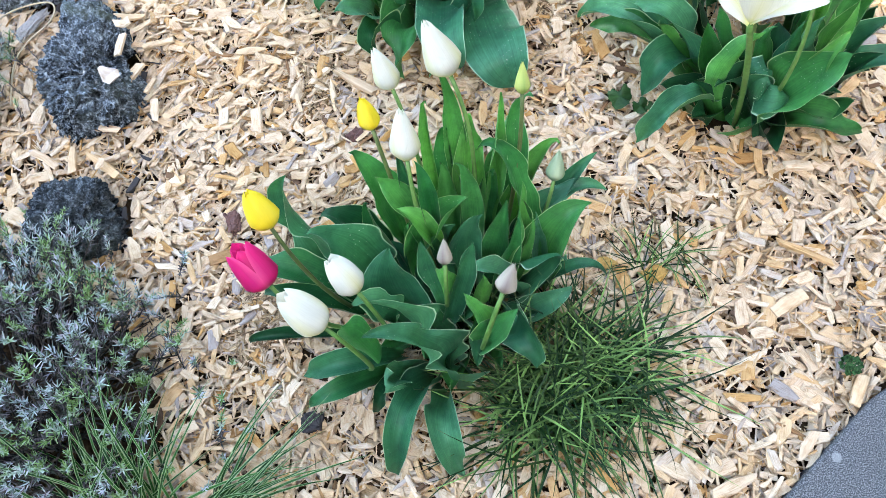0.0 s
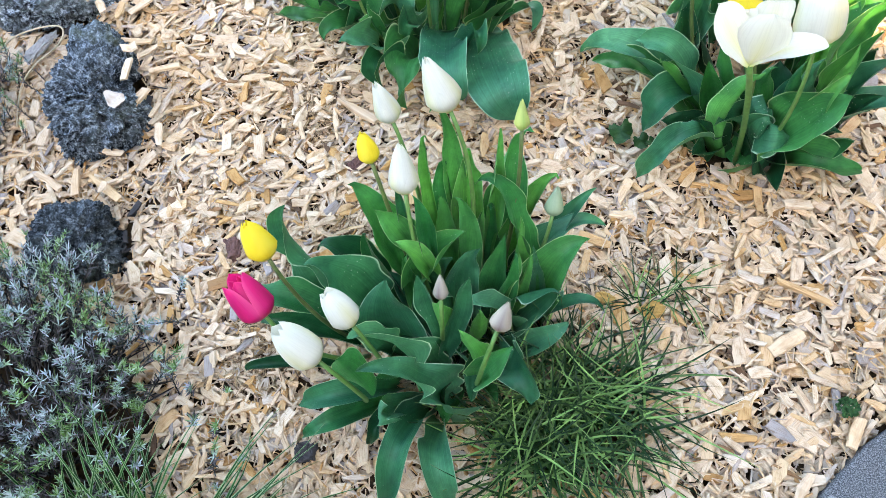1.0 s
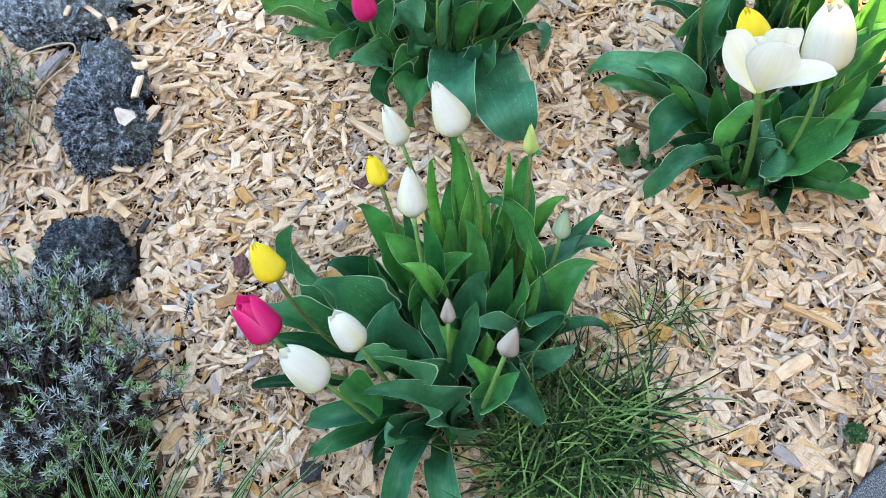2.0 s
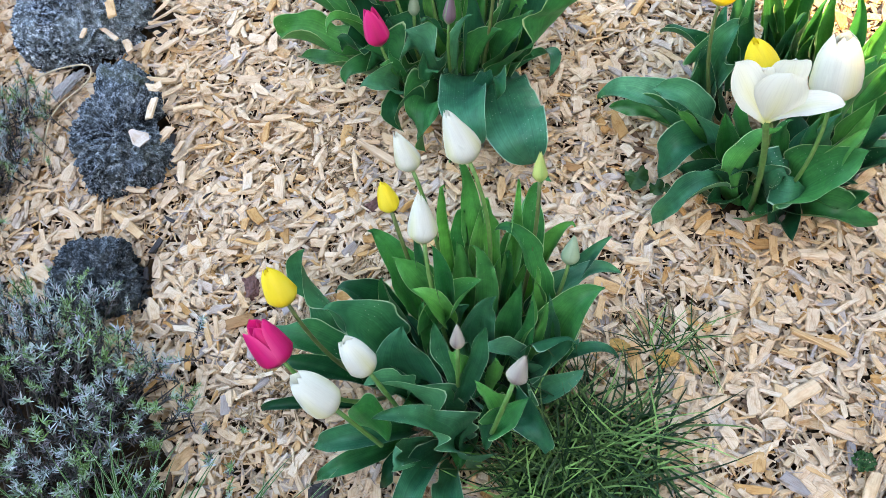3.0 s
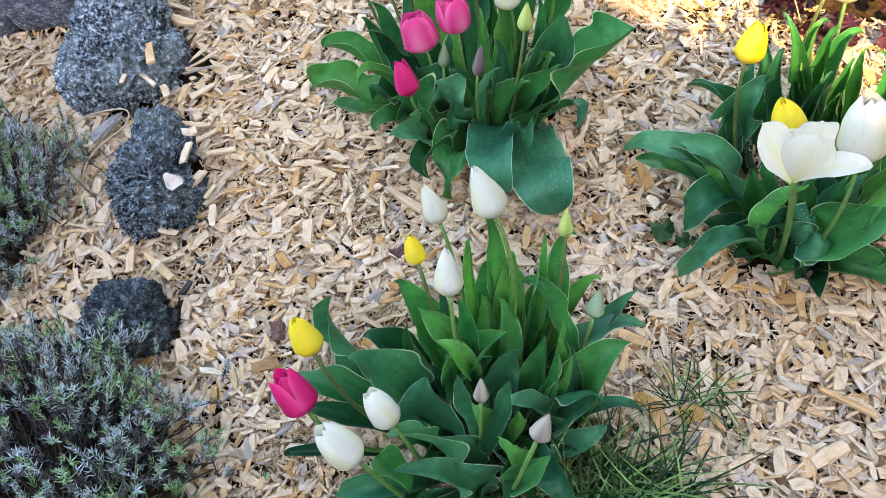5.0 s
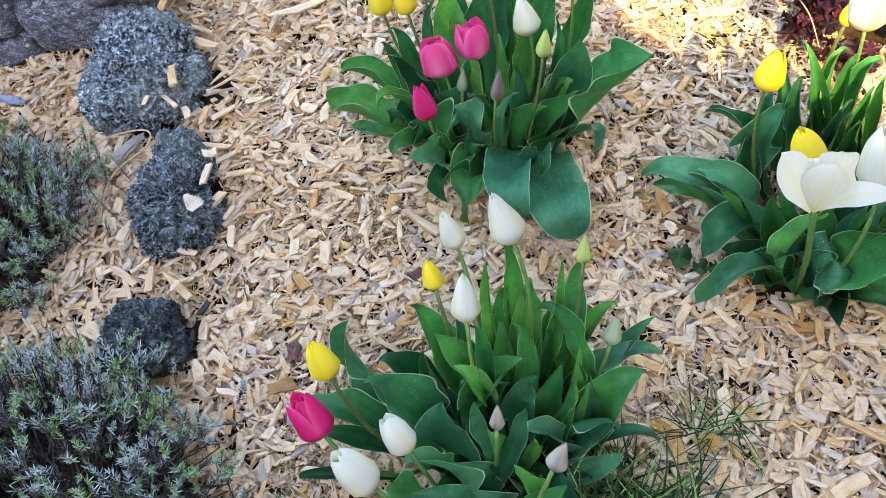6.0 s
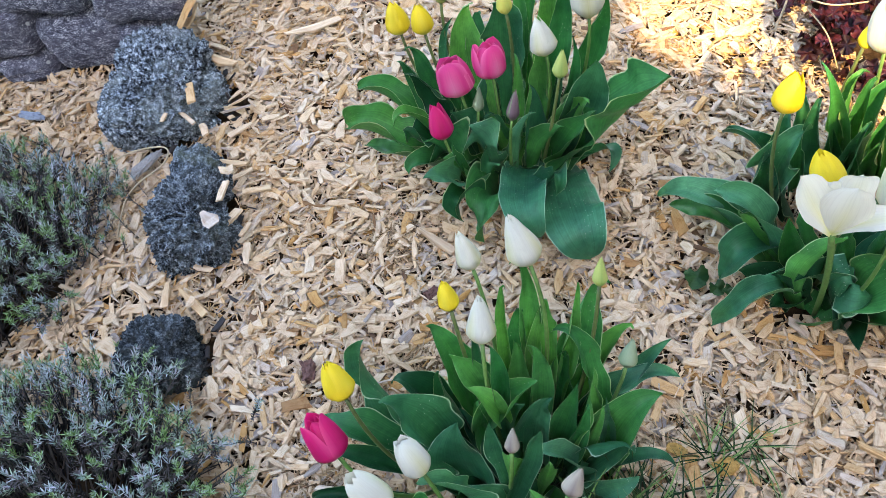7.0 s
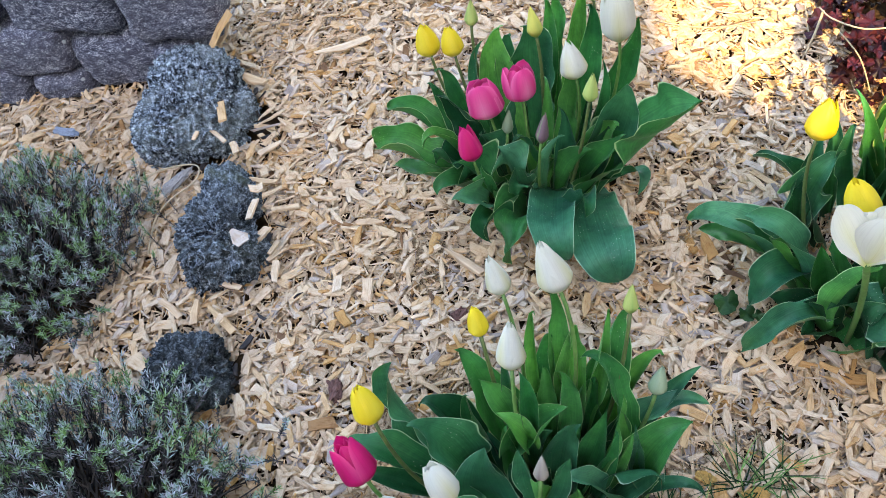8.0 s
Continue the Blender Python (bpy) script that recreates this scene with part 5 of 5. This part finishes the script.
            r = size * ring * (0.8 + (0.2 * abs(math.cos(lobes * a / 2)) + 0.05 * math.sin(a * 13)) * ring) * (0.55 if abs(a - 3.14) < 0.25 else 1)
            z = 0.3 * size * ring * math.sin(a * lobes + turn) * ring + 0.16 * size * ring * rnd.uniform(-1, 1)
            verts.append((r * math.cos(a), r * math.sin(a), z))
            uvs.append((0.5 + 0.47 * ring * math.cos(a) * 0.9, ring))
    for i in range(rim):
        i2 = (i + 1) % rim
        faces.append((0, 1 + i, 1 + i2))
        for k in range(2):
            faces.append((1 + k * rim + i, 1 + (k + 1) * rim + i, 1 + (k + 1) * rim + i2, 1 + k * rim + i2))
    ob = new("leaf", mesh_from("leaf", verts, faces, mat, uvs))
    ob.matrix_basis = pose(*place, 0, 0, turn) @ pose(0, 0, 0, 0, tilt, 0)
    return under(ob, owner)


coral_bells = tagged(new("coral_bells"), "low plant with ruffled dark burgundy leaves", "plant")
coral_bells.matrix_basis = pose(0.86, 1.39, 0)
rnd = random.Random(23)
for i in range(300):
    a, r = rnd.uniform(0, 6.283), 0.235 * math.sqrt(rnd.random())
    lobed_leaf(coral_bells, (0.86 + r * math.cos(a), 1.39 + r * math.sin(a), 0.012 + 0.12 * (1 - (r / 0.25) ** 2) * rnd.uniform(0.3, 1)), rnd.uniform(0.013, 0.027), rnd.uniform(-55, 65), math.degrees(a) + rnd.uniform(-35, 35), BURGUNDY, rnd.choice((5, 6, 8)))
weed = tagged(new("weed"), "small round-leaved weed in the wood chips", "weed")
weed.matrix_basis = pose(0.39, 0.81, 0)
for x, y, z, s, t in ((0.386, 0.814, 0.018, 0.021, 8), (0.415, 0.795, 0.014, 0.014, 20), (0.43, 0.79, 0.014, 0.012, -15), (0.475, 0.79, 0.015, 0.016, 10)):
    lobed_leaf(weed, (x, y, z), s, t, x * 700, WEED, 3)
sprout = tagged(new("moss_sprout"), "tiny grey-green sprout in the wood chips", "weed")
sprout.matrix_basis = pose(0.61, 0.35, 0)
rnd = random.Random(57)
for i in range(60):
    a, q = rnd.uniform(0, 6.283), 0.013 * math.sqrt(rnd.random())
    lobed_leaf(sprout, (0.605 + q * math.cos(a), 0.35 + q * math.sin(a), 0.004 + 0.014 * (1 - (q / 0.018) ** 2)), rnd.uniform(0.0025, 0.0045), rnd.uniform(-50, 50), math.degrees(a) + rnd.uniform(-40, 40), WEED, 3)


def stalk(points, radius, label):
    pts = [Vector(p) for p in points]
    fine = []
    for i in range(len(pts) - 1):
        p0, p1, p2, p3 = pts[max(i - 1, 0)], pts[i], pts[i + 1], pts[min(i + 2, len(pts) - 1)]
        for j in range(6):
            s = j / 6
            fine.append(0.5 * ((2 * p1) + (p2 - p0) * s + (2 * p0 - 5 * p1 + 4 * p2 - p3) * s * s + (3 * p1 - p0 - 3 * p2 + p3) * s ** 3))
    fine.append(pts[-1])
    return tagged(new("dry_stalk", tube(fine, radius, STRAW, "dry_stalk", 5)), label, "dry stalk")


stalk([(-0.706, 1.115, 0.020), (-0.650, 1.128, 0.055), (-0.597, 1.130, 0.070), (-0.553, 1.126, 0.075), (-0.540, 1.107, 0.075), (-0.551, 1.084, 0.070), (-0.601, 1.063, 0.050), (-0.631, 1.033, 0.030), (-0.642, 0.971, 0.006)], 0.0016, "thin curved dry stalk across the wood chips")
stalk([(0.627, 1.383, 0.100), (0.630, 1.321, 0.125), (0.667, 1.272, 0.140), (0.733, 1.282, 0.130)], 0.0016, "thin dry stalk over the burgundy plant")
stalk([(0.636, 1.292, 0.120), (0.669, 1.253, 0.090), (0.701, 1.234, 0.020)], 0.0014, "thin dry stalk in front of the burgundy plant")
stalk([(0.624, 1.450, 0.060), (0.630, 1.427, 0.030), (0.635, 1.404, 0.006)], 0.0018, "pale dry stalk lying on the wood chips")
stalk([(0.642, 1.397, 0.080), (0.631, 1.377, 0.045), (0.618, 1.361, 0.006)], 0.0024, "pale flat straw leaning beside the burgundy plant")
stalk([(0.350, 1.490, 0.012), (0.383, 1.451, 0.030), (0.440, 1.429, 0.035), (0.495, 1.434, 0.030), (0.541, 1.467, 0.012)], 0.0013, "thin curved straw lying on the sunlit chips")
stalk([(0.442, 1.521, 0.014), (0.480, 1.476, 0.030), (0.520, 1.466, 0.030), (0.555, 1.504, 0.014)], 0.0013, "thin curved straw lying on the sunlit chips")


# ---- wood chips ----
def chip_arrays(rnd, count, size_lo=0.012, size_hi=0.05):
    """Corners of many chips about the origin: thin split slivers and flat flakes, each of three uneven cross-sections with five corners."""
    length = rnd.uniform(size_lo, size_hi, count) * rnd.choice([0.4, 0.55, 0.7, 0.85, 1.0], count)
    kind = rnd.random(count)
    share = np.where(kind < 0.42, rnd.uniform(0.1, 0.2, count), np.where(kind < 0.86, rnd.uniform(0.2, 0.38, count), rnd.uniform(0.38, 0.7, count)))
    width = np.clip(length * share, 0.002, 0.02)
    thick = np.clip(width * rnd.uniform(0.16, 0.5, count), 0.001, 0.005)
    v = np.zeros((count, 15, 3))
    uv = np.zeros((count, 15, 2))
    bend = rnd.normal(0, 0.03, (count, 2))
    ridge = rnd.uniform(-0.35, 0.35, count)
    slant = rnd.normal(0, 0.07, (count, 2))
    for i, s in enumerate((-0.5, 0.0, 0.5)):
        taper = rnd.choice([0.35, 0.7, 0.85, 0.95, 1.0, 1.05], count) * rnd.uniform(0.9, 1.0, count) if i != 1 else np.ones(count)
        flat = rnd.uniform(0.6, 1.05, count) if i != 1 else np.ones(count)
        shift = rnd.normal(0, 0.09, count)
        for k, (a, b) in enumerate(((-0.5, -0.5), (0.5, -0.5), (0.46, 0.2), (0.0, 0.5), (-0.46, 0.3))):
            across = ridge if k == 3 else a + rnd.normal(0, 0.05, count)
            skew = 0 if i == 1 else slant[:, i // 2] * (across * 2) + rnd.normal(0, 0.03, count)
            v[:, i * 5 + k, 0] = length * (s + skew * np.minimum(1, width / length * 2.5))
            v[:, i * 5 + k, 1] = width * (across * taper + (shift if i != 1 else bend[:, 0]))
            v[:, i * 5 + k, 2] = thick * b * flat + length * bend[:, 1] * (1 if i == 1 else 0)
            uv[:, i * 5 + k, 0] = s * length * 10 + 0.5
            uv[:, i * 5 + k, 1] = (across * width + b * 0.4 * thick) * 10 + 0.5
    return v, uv


CHIP_SIDES = [(i * 5 + k, i * 5 + (k + 1) % 5, i * 5 + 5 + (k + 1) % 5, i * 5 + 5 + k) for i in (0, 1) for k in range(5)]
CHIP_ENDS = [(4, 3, 2, 1, 0), (10, 11, 12, 13, 14)]
SLAB_EDGE = ((0.445, 0.17), (0.645, 0.325))
rng = np.random.default_rng(7)
COUNT, OUTER = 68000, 17000
cx = np.concatenate([rng.uniform(-1.22, 0.98, COUNT), rng.normal(-0.1, 1.35, OUTER)])
cy = np.concatenate([rng.uniform(0.1, 1.85, COUNT), rng.normal(1.0, 1.15, OUTER)])
COUNT += OUTER
cz = rng.uniform(-0.024, 0.007, COUNT) + 0.006 * np.sin(cx * 9 + 2) * np.cos(cy * 8)


def bare(x, y):
    """True where rocks, the wall or the slab stand, or bare dark soil stands in for shade under plants."""
    r = ((x + 0.605) / 0.13) ** 2 + ((y - 1.3) / 0.12) ** 2 < 1
    r |= ((x + 0.49) / 0.07) ** 2 + ((y - 1.01) / 0.115) ** 2 < 1
    r |= ((x + 0.50) / 0.066) ** 2 + ((y - 0.725) / 0.062) ** 2 < 1
    r |= ((x + 0.425) / 0.02) ** 2 + ((y - 0.72) / 0.055) ** 2 < 1
    r |= ((x - -0.477) / 0.04) ** 2 + ((y - 1.293) / 0.055) ** 2 < 1
    r |= ((x - 0.87) / 0.17) ** 2 + ((y - 1.4) / 0.16) ** 2 < 1
    r |= (y > 1.45) & (y < 1.65) & (x < -0.64) & (x > -1.5)
    r |= ((x + 0.64) / 0.3) ** 2 + ((y - 0.38) / 0.24) ** 2 < 1
    r |= ((x + 0.96) / 0.24) ** 2 + ((y - 0.92) / 0.2) ** 2 < 1
    r |= ((x - 0.24) / 0.1) ** 2 + ((y - 0.365) / 0.07) ** 2 < 1
    r |= (((x - 0.19) / 0.05) ** 2 + ((y - 1.1) / 0.03) ** 2 < 1)
    # chips left out in the clump hearts so dark soil deepens the shade
    for clump_x, clump_y, half_x, half_y in ((0.095, 0.485, 0.085, 0.065), (0.095, 1.075, 0.085, 0.045), (0.6, 0.79, 0.1, 0.065)):
        r |= ((x - clump_x) / half_x) ** 2 + ((y - clump_y) / half_y) ** 2 < 1
    (x0, y0), (x1, y1) = SLAB_EDGE
    r |= ((x - x0) * (y1 - y0) - (y - y0) * (x1 - x0) > 0.0) & (y < 0.335) & (x < 1.0)
    return r


keep = ~bare(cx, cy)
cx, cy, cz = cx[keep], cy[keep], cz[keep]
count = len(cx)
cv, cuv = chip_arrays(rng, count)


def turned(v, ax, ay, az):
    """The corners turned about x, y and z by arrays of angles."""
    x, y, z = v[..., 0], v[..., 1], v[..., 2]
    c, s = np.cos(ax)[:, None], np.sin(ax)[:, None]
    y, z = y * c - z * s, y * s + z * c
    c, s = np.cos(ay)[:, None], np.sin(ay)[:, None]
    x, z = x * c + z * s, -x * s + z * c
    c, s = np.cos(az)[:, None], np.sin(az)[:, None]
    x, y = x * c - y * s, x * s + y * c
    return np.stack([x, y, z], -1)


ax, ay, az = rng.normal(0, 0.26, count), rng.normal(0, 0.13, count), rng.uniform(0, 6.283, count)
cv = turned(cv, ax, ay, az) + np.stack([cx, cy, cz], -1)[:, None, :]
apart = (cx > 0.33) & (cx < 0.6) & (cy > 0.36) & (cy < 0.56) & (cz > -0.006)
single = np.flatnonzero(apart)[:300]
mass = np.setdiff1d(np.arange(count), single)


def chip_mesh(v, uv, name):
    first = (np.arange(len(v)) * 15)[:, None, None]
    sides = (np.array(CHIP_SIDES)[None] + first).reshape(-1, 4).tolist()
    ends = (np.array(CHIP_ENDS)[None] + first).reshape(-1, 5).tolist()
    return mesh_from(name, v.reshape(-1, 3), sides + ends, CHIP, uv.reshape(-1, 2), smooth=False)


tagged(part("wood_chips", chip_mesh(cv[mass], cuv[mass], "wood_chips"), ground, "pale split wood chips strewn thickly"), kind="stuff")


def splinters(count, name, label, spots=(), mat=CHIP):
    """Thin slivers and crumbs of wood that fill the gaps between the chips; spots: places where they gather."""
    g = np.random.default_rng(29 + count)
    x, y = g.uniform(-1.2, 1.0, count), g.uniform(0.12, 1.75, count)
    if spots:
        at = np.array(spots)[g.integers(0, len(spots), count)]
        x, y = at[:, 0] + g.normal(0, 1, count) * at[:, 2], at[:, 1] + g.normal(0, 1, count) * at[:, 2]
    free = ~bare(x, y)
    x, y = x[free], y[free]
    k = len(x)
    length, width = g.uniform(0.006, 0.026, k), g.uniform(0.0012, 0.0034, k)
    v, uv = np.zeros((k, 6, 3)), np.zeros((k, 6, 2))
    for i, (s, a, b) in enumerate(((-0.5, -0.5, 0), (-0.5, 0.5, 0), (-0.4, 0, 0.7), (0.5, -0.3, 0), (0.45, 0.4, 0), (0.4, 0, 0.5))):
        v[:, i] = np.stack([length * s, width * a, width * b], -1)
        uv[:, i] = np.stack([s * length * 10 + 0.5, a * width * 10 + 0.5], -1)
    v = turned(v, g.normal(0, 0.5, k), g.normal(0, 0.2, k), g.uniform(0, 6.283, k)) + np.stack([x, y, g.uniform(-0.014, 0.006, k)], -1)[:, None, :]
    quads = np.array([(0, 1, 4, 3), (1, 2, 5, 4), (2, 0, 3, 5)])[None] + (np.arange(k) * 6)[:, None, None]
    ends = np.array([(0, 2, 1), (3, 4, 5)])[None] + (np.arange(k) * 6)[:, None, None]
    me = mesh_from(name, v.reshape(-1, 3), quads.reshape(-1, 4).tolist() + ends.reshape(-1, 3).tolist(), mat, uv.reshape(-1, 2), smooth=False)
    return tagged(part(name, me, ground, label), kind="stuff")


splinters(26000, "wood_splinters", "fine splinters and crumbs between the chips")
FIBRE = tint_material("shredded_fibre", [(0, (0.12, 0.07, 0.04)), (0.5, (0.3, 0.19, 0.1)), (1, (0.5, 0.37, 0.24))], 0.85, 0.0, 150.0)
splinters(2600, "wood_fibres", "brown shredded fibres among the chips", [(-0.17, 0.56, 0.035), (-0.13, 0.62, 0.03), (-0.2, 0.5, 0.03), (-0.05, 0.72, 0.03), (0.36, 0.55, 0.04), (-0.1, 0.93, 0.03), (0.3, 1.02, 0.04)], FIBRE)
chip_v, chip_uv = chip_arrays(rng, 24, 0.024, 0.048)
CHIP_MESHES = [chip_mesh(chip_v[i:i + 1], chip_uv[i:i + 1], "wood_chip") for i in range(24)]
for i, k in enumerate(single):
    ob = new("wood_chip", CHIP_MESHES[i % 24])
    ob.matrix_basis = pose(cx[k], cy[k], cz[k] + 0.003, math.degrees(ax[k]), math.degrees(ay[k]), math.degrees(az[k]))
    under(ob, ground)


# ---- loose pieces of bark, charred wood and stone ----
def chunk(name, place, size, turn, mat, label, seed):
    bm = bmesh.new()
    bmesh.ops.create_icosphere(bm, subdivisions=4, radius=1.0)
    for v in bm.verts:
        p = v.co.copy()
        q = Vector([math.copysign(abs(c) ** 0.6, c) for c in p])
        v.co = q * (1 + 0.4 * noise.noise(p * 1.7 + Vector((seed * 3.1, 0, 0))) + 0.3 * noise.noise(p * 4 + Vector((0, seed, 0))) - 0.3 * abs(noise.noise(p * 9 + Vector((0, 0, seed)))))
    bmesh.ops.scale(bm, vec=[c / 2 for c in size], verts=bm.verts)
    me = bpy.data.meshes.new(name)
    bm.to_mesh(me)
    bm.free()
    me.materials.append(mat)
    ob = new(name, me)
    ob.matrix_basis = pose(*place, 6, 4, turn)
    return tagged(ob, label, name.replace("_", " "))


RED_BARK = tint_material("red_bark", [(0, (0.13, 0.06, 0.05)), (1, (0.17, 0.09, 0.07))], 0.85, 0.0, 260.0, 1.0)
GREY_WOOD = tint_material("grey_wood", [(0, (0.24, 0.22, 0.21)), (1, (0.3, 0.28, 0.27))], 0.85, 0.0, 180.0, 0.7)
AMBER = tint_material("amber_bark", [(0, (0.36, 0.2, 0.05)), (1, (0.42, 0.25, 0.07))], 0.7, 0.0, 220.0, 0.7)
BLUE_GREY = tint_material("blue_grey_wood", [(0, (0.2, 0.23, 0.29)), (1, (0.26, 0.29, 0.34))], 0.8, 0.0, 200.0)
chunk("bark_piece", (-0.238, 0.684, 0.008), (0.024, 0.034, 0.018), 10, RED_BARK, "reddish brown piece of bark on wood chips", 1)
chunk("bark_piece", (-0.040, 0.816, 0.006), (0.03, 0.02, 0.014), 30, RED_BARK, "grey-brown piece of bark in the wood chips", 2)
chunk("charred_wood", (-0.121, 0.358, 0.008), (0.03, 0.026, 0.02), 0, BARK, "small charred black piece of wood", 3)
fl_v, fl_uv = chip_arrays(np.random.default_rng(3), 8, 0.035, 0.05)
FLAKES = []
for i in range(8):
    me = chip_mesh(fl_v[i:i + 1], fl_uv[i:i + 1], "bark_flake")
    me.materials[0] = BARK
    FLAKES.append(me)
rnd = random.Random(41)
for x, y, spread, many in ((-0.494, 1.359, 0.020, 2), (-0.463, 1.290, 0.025, 5), (-0.471, 1.236, 0.020, 3), (-0.554, 1.221, 0.022, 4), (-0.589, 1.186, 0.015, 2), (-0.382, 1.024, 0.008, 1), (-0.333, 0.865, 0.008, 1), (-0.388, 0.905, 0.012, 2), (-0.409, 0.987, 0.012, 2), (-0.413, 0.779, 0.014, 2), (-0.427, 0.709, 0.016, 4), (-0.428, 0.678, 0.012, 2), (-0.400, 0.820, 0.010, 1), (-0.635, 1.124, 0.012, 1)):
    for i in range(many):
        ob = new("bark_flake", FLAKES[rnd.randrange(8)])
        ob.matrix_basis = pose(x + rnd.uniform(-1, 1) * spread, y + rnd.uniform(-1, 1) * spread, rnd.uniform(0.002, 0.014), rnd.uniform(-15, 15), rnd.uniform(-12, 12), rnd.uniform(0, 360)) @ Matrix.Diagonal((rnd.uniform(0.4, 0.95), rnd.uniform(0.6, 1.1), 1.0, 1))
        tagged(ob, "flake of nearly black bark beside a lava rock", "bark flake", "dark bark flakes by the rocks")
chunk("wood_piece", (-0.925, 1.305, 0.01), (0.06, 0.018, 0.01), -12, BLUE_GREY, "weathered blue-grey piece of wood", 31)


def big_chip(x, y, z, length, width, thick, turn, tip=0.0, roll=0.0):
    ob = new("wood_chip", CHIP_MESHES[int(abs(x * 977 + y * 313)) % 24])
    d = ob.data.vertices
    sx = max(v.co.x for v in d) - min(v.co.x for v in d)
    sy = max(v.co.y for v in d) - min(v.co.y for v in d)
    sz = max(v.co.z for v in d) - min(v.co.z for v in d)
    ob.matrix_basis = pose(x, y, z, roll, tip, turn) @ Matrix.Diagonal((length / sx, width / sy, thick / sz, 1))
    return tagged(ob, "pale split wood chip lying loose", "wood chip", "large loose wood chips")


# chips that lie on the rocks and the large ones that stand out in the mulch
big_chip(-0.532, 1.418, 0.155, 0.098, 0.03, 0.008, 25, -44)
big_chip(-0.452, 1.262, 0.022, 0.07, 0.006, 0.004, 8, -6)
big_chip(-0.447, 1.285, 0.024, 0.062, 0.007, 0.004, 24, -10)
big_chip(-0.455, 1.304, 0.026, 0.055, 0.005, 0.004, 38, -14)
big_chip(-0.46, 1.272, 0.014, 0.05, 0.012, 0.004, -6, 4)
big_chip(-0.452, 1.325, 0.02, 0.05, 0.013, 0.005, -40, 6)
big_chip(-0.512, 1.239, 0.100, 0.061, 0.018, 0.006, -72, -4)
big_chip(-0.498, 1.192, 0.045, 0.032, 0.017, 0.006, -62, 5)
big_chip(-0.555, 1.179, 0.100, 0.022, 0.011, 0.004, 80, -4)
big_chip(-0.526, 1.205, 0.070, 0.052, 0.010, 0.004, -43, 5)
big_chip(-0.492, 1.377, 0.050, 0.076, 0.026, 0.006, -33, -4)
big_chip(-0.531, 1.348, 0.080, 0.045, 0.015, 0.006, 69, 5)
big_chip(-0.451, 1.300, 0.030, 0.037, 0.008, 0.004, 41, -4)
big_chip(-0.471, 1.191, 0.030, 0.048, 0.015, 0.006, 84, 5)
big_chip(-0.435, 1.206, 0.020, 0.055, 0.017, 0.006, 28, -4)
big_chip(-0.579, 1.494, 0.075, 0.088, 0.027, 0.008, -105, 5)
big_chip(-0.426, 0.945, 0.085, 0.045, 0.032, 0.009, -49, -4)
big_chip(-0.426, 1.075, 0.060, 0.027, 0.025, 0.009, 24, 5)
big_chip(-0.422, 1.019, 0.065, 0.047, 0.015, 0.006, 81, -4)
big_chip(-0.410, 0.980, 0.035, 0.050, 0.020, 0.006, 64, 5)
big_chip(-0.377, 0.913, 0.015, 0.046, 0.016, 0.006, 97, -4)
big_chip(-0.387, 0.962, 0.020, 0.036, 0.011, 0.006, 69, 5)
big_chip(-0.454, 0.885, 0.020, 0.053, 0.014, 0.006, -15, -4)
big_chip(-0.435, 1.122, 0.020, 0.060, 0.016, 0.006, -10, 5)
big_chip(-0.407, 1.087, 0.030, 0.043, 0.014, 0.006, 23, -4)
big_chip(-0.380, 1.057, 0.015, 0.056, 0.013, 0.006, 10, 5)
big_chip(-0.460, 0.820, 0.015, 0.085, 0.017, 0.006, -44, -4)
big_chip(-0.457, 0.811, 0.030, 0.023, 0.015, 0.006, 70, 5)
big_chip(-0.514, 0.839, 0.010, 0.051, 0.017, 0.006, 89, -4)
big_chip(-0.562, 0.849, 0.010, 0.060, 0.015, 0.006, -38, 5)
big_chip(-0.448, 0.746, 0.030, 0.021, 0.008, 0.006, 43, -4)
big_chip(-0.591, 0.740, 0.015, 0.041, 0.031, 0.006, -41, 5)
big_chip(-0.319, 1.492, 0.020, 0.13, 0.024, 0.012, 22, 3)
big_chip(-0.034, 0.920, 0.010, 0.09, 0.018, 0.009, -38, 4)
big_chip(0.622, 0.657, 0.010, 0.044, 0.018, 0.007, -6, 2)
big_chip(0.593, 0.519, 0.010, 0.086, 0.010, 0.008, -32, 3)
big_chip(0.550, 0.448, 0.010, 0.058, 0.023, 0.008, 28, 3)
big_chip(0.604, 0.317, 0.012, 0.047, 0.018, 0.008, 58, 6)
big_chip(0.520, 0.253, 0.015, 0.048, 0.015, 0.008, 52, 6)
big_chip(0.419, 0.216, 0.012, 0.066, 0.018, 0.009, 18, 3)
big_chip(-0.456, 0.885, 0.020, 0.055, 0.013, 0.007, -14, 6)
big_chip(-0.624, 1.122, 0.020, 0.085, 0.018, 0.008, 58, 5)
chunk("wood_piece", (-0.617, 1.133, 0.022), (0.075, 0.02, 0.01), 58, GREY_WOOD, "weathered grey piece of wood beside a lava rock", 12)
chunk("bark_piece", (0.379, 0.512, 0.01), (0.032, 0.022, 0.014), 20, AMBER, "amber piece of bark beside the thin grass", 21)
chunk("bark_piece", (0.317, 0.539, 0.008), (0.026, 0.016, 0.012), -30, AMBER, "amber piece of bark beside the thin grass", 22)
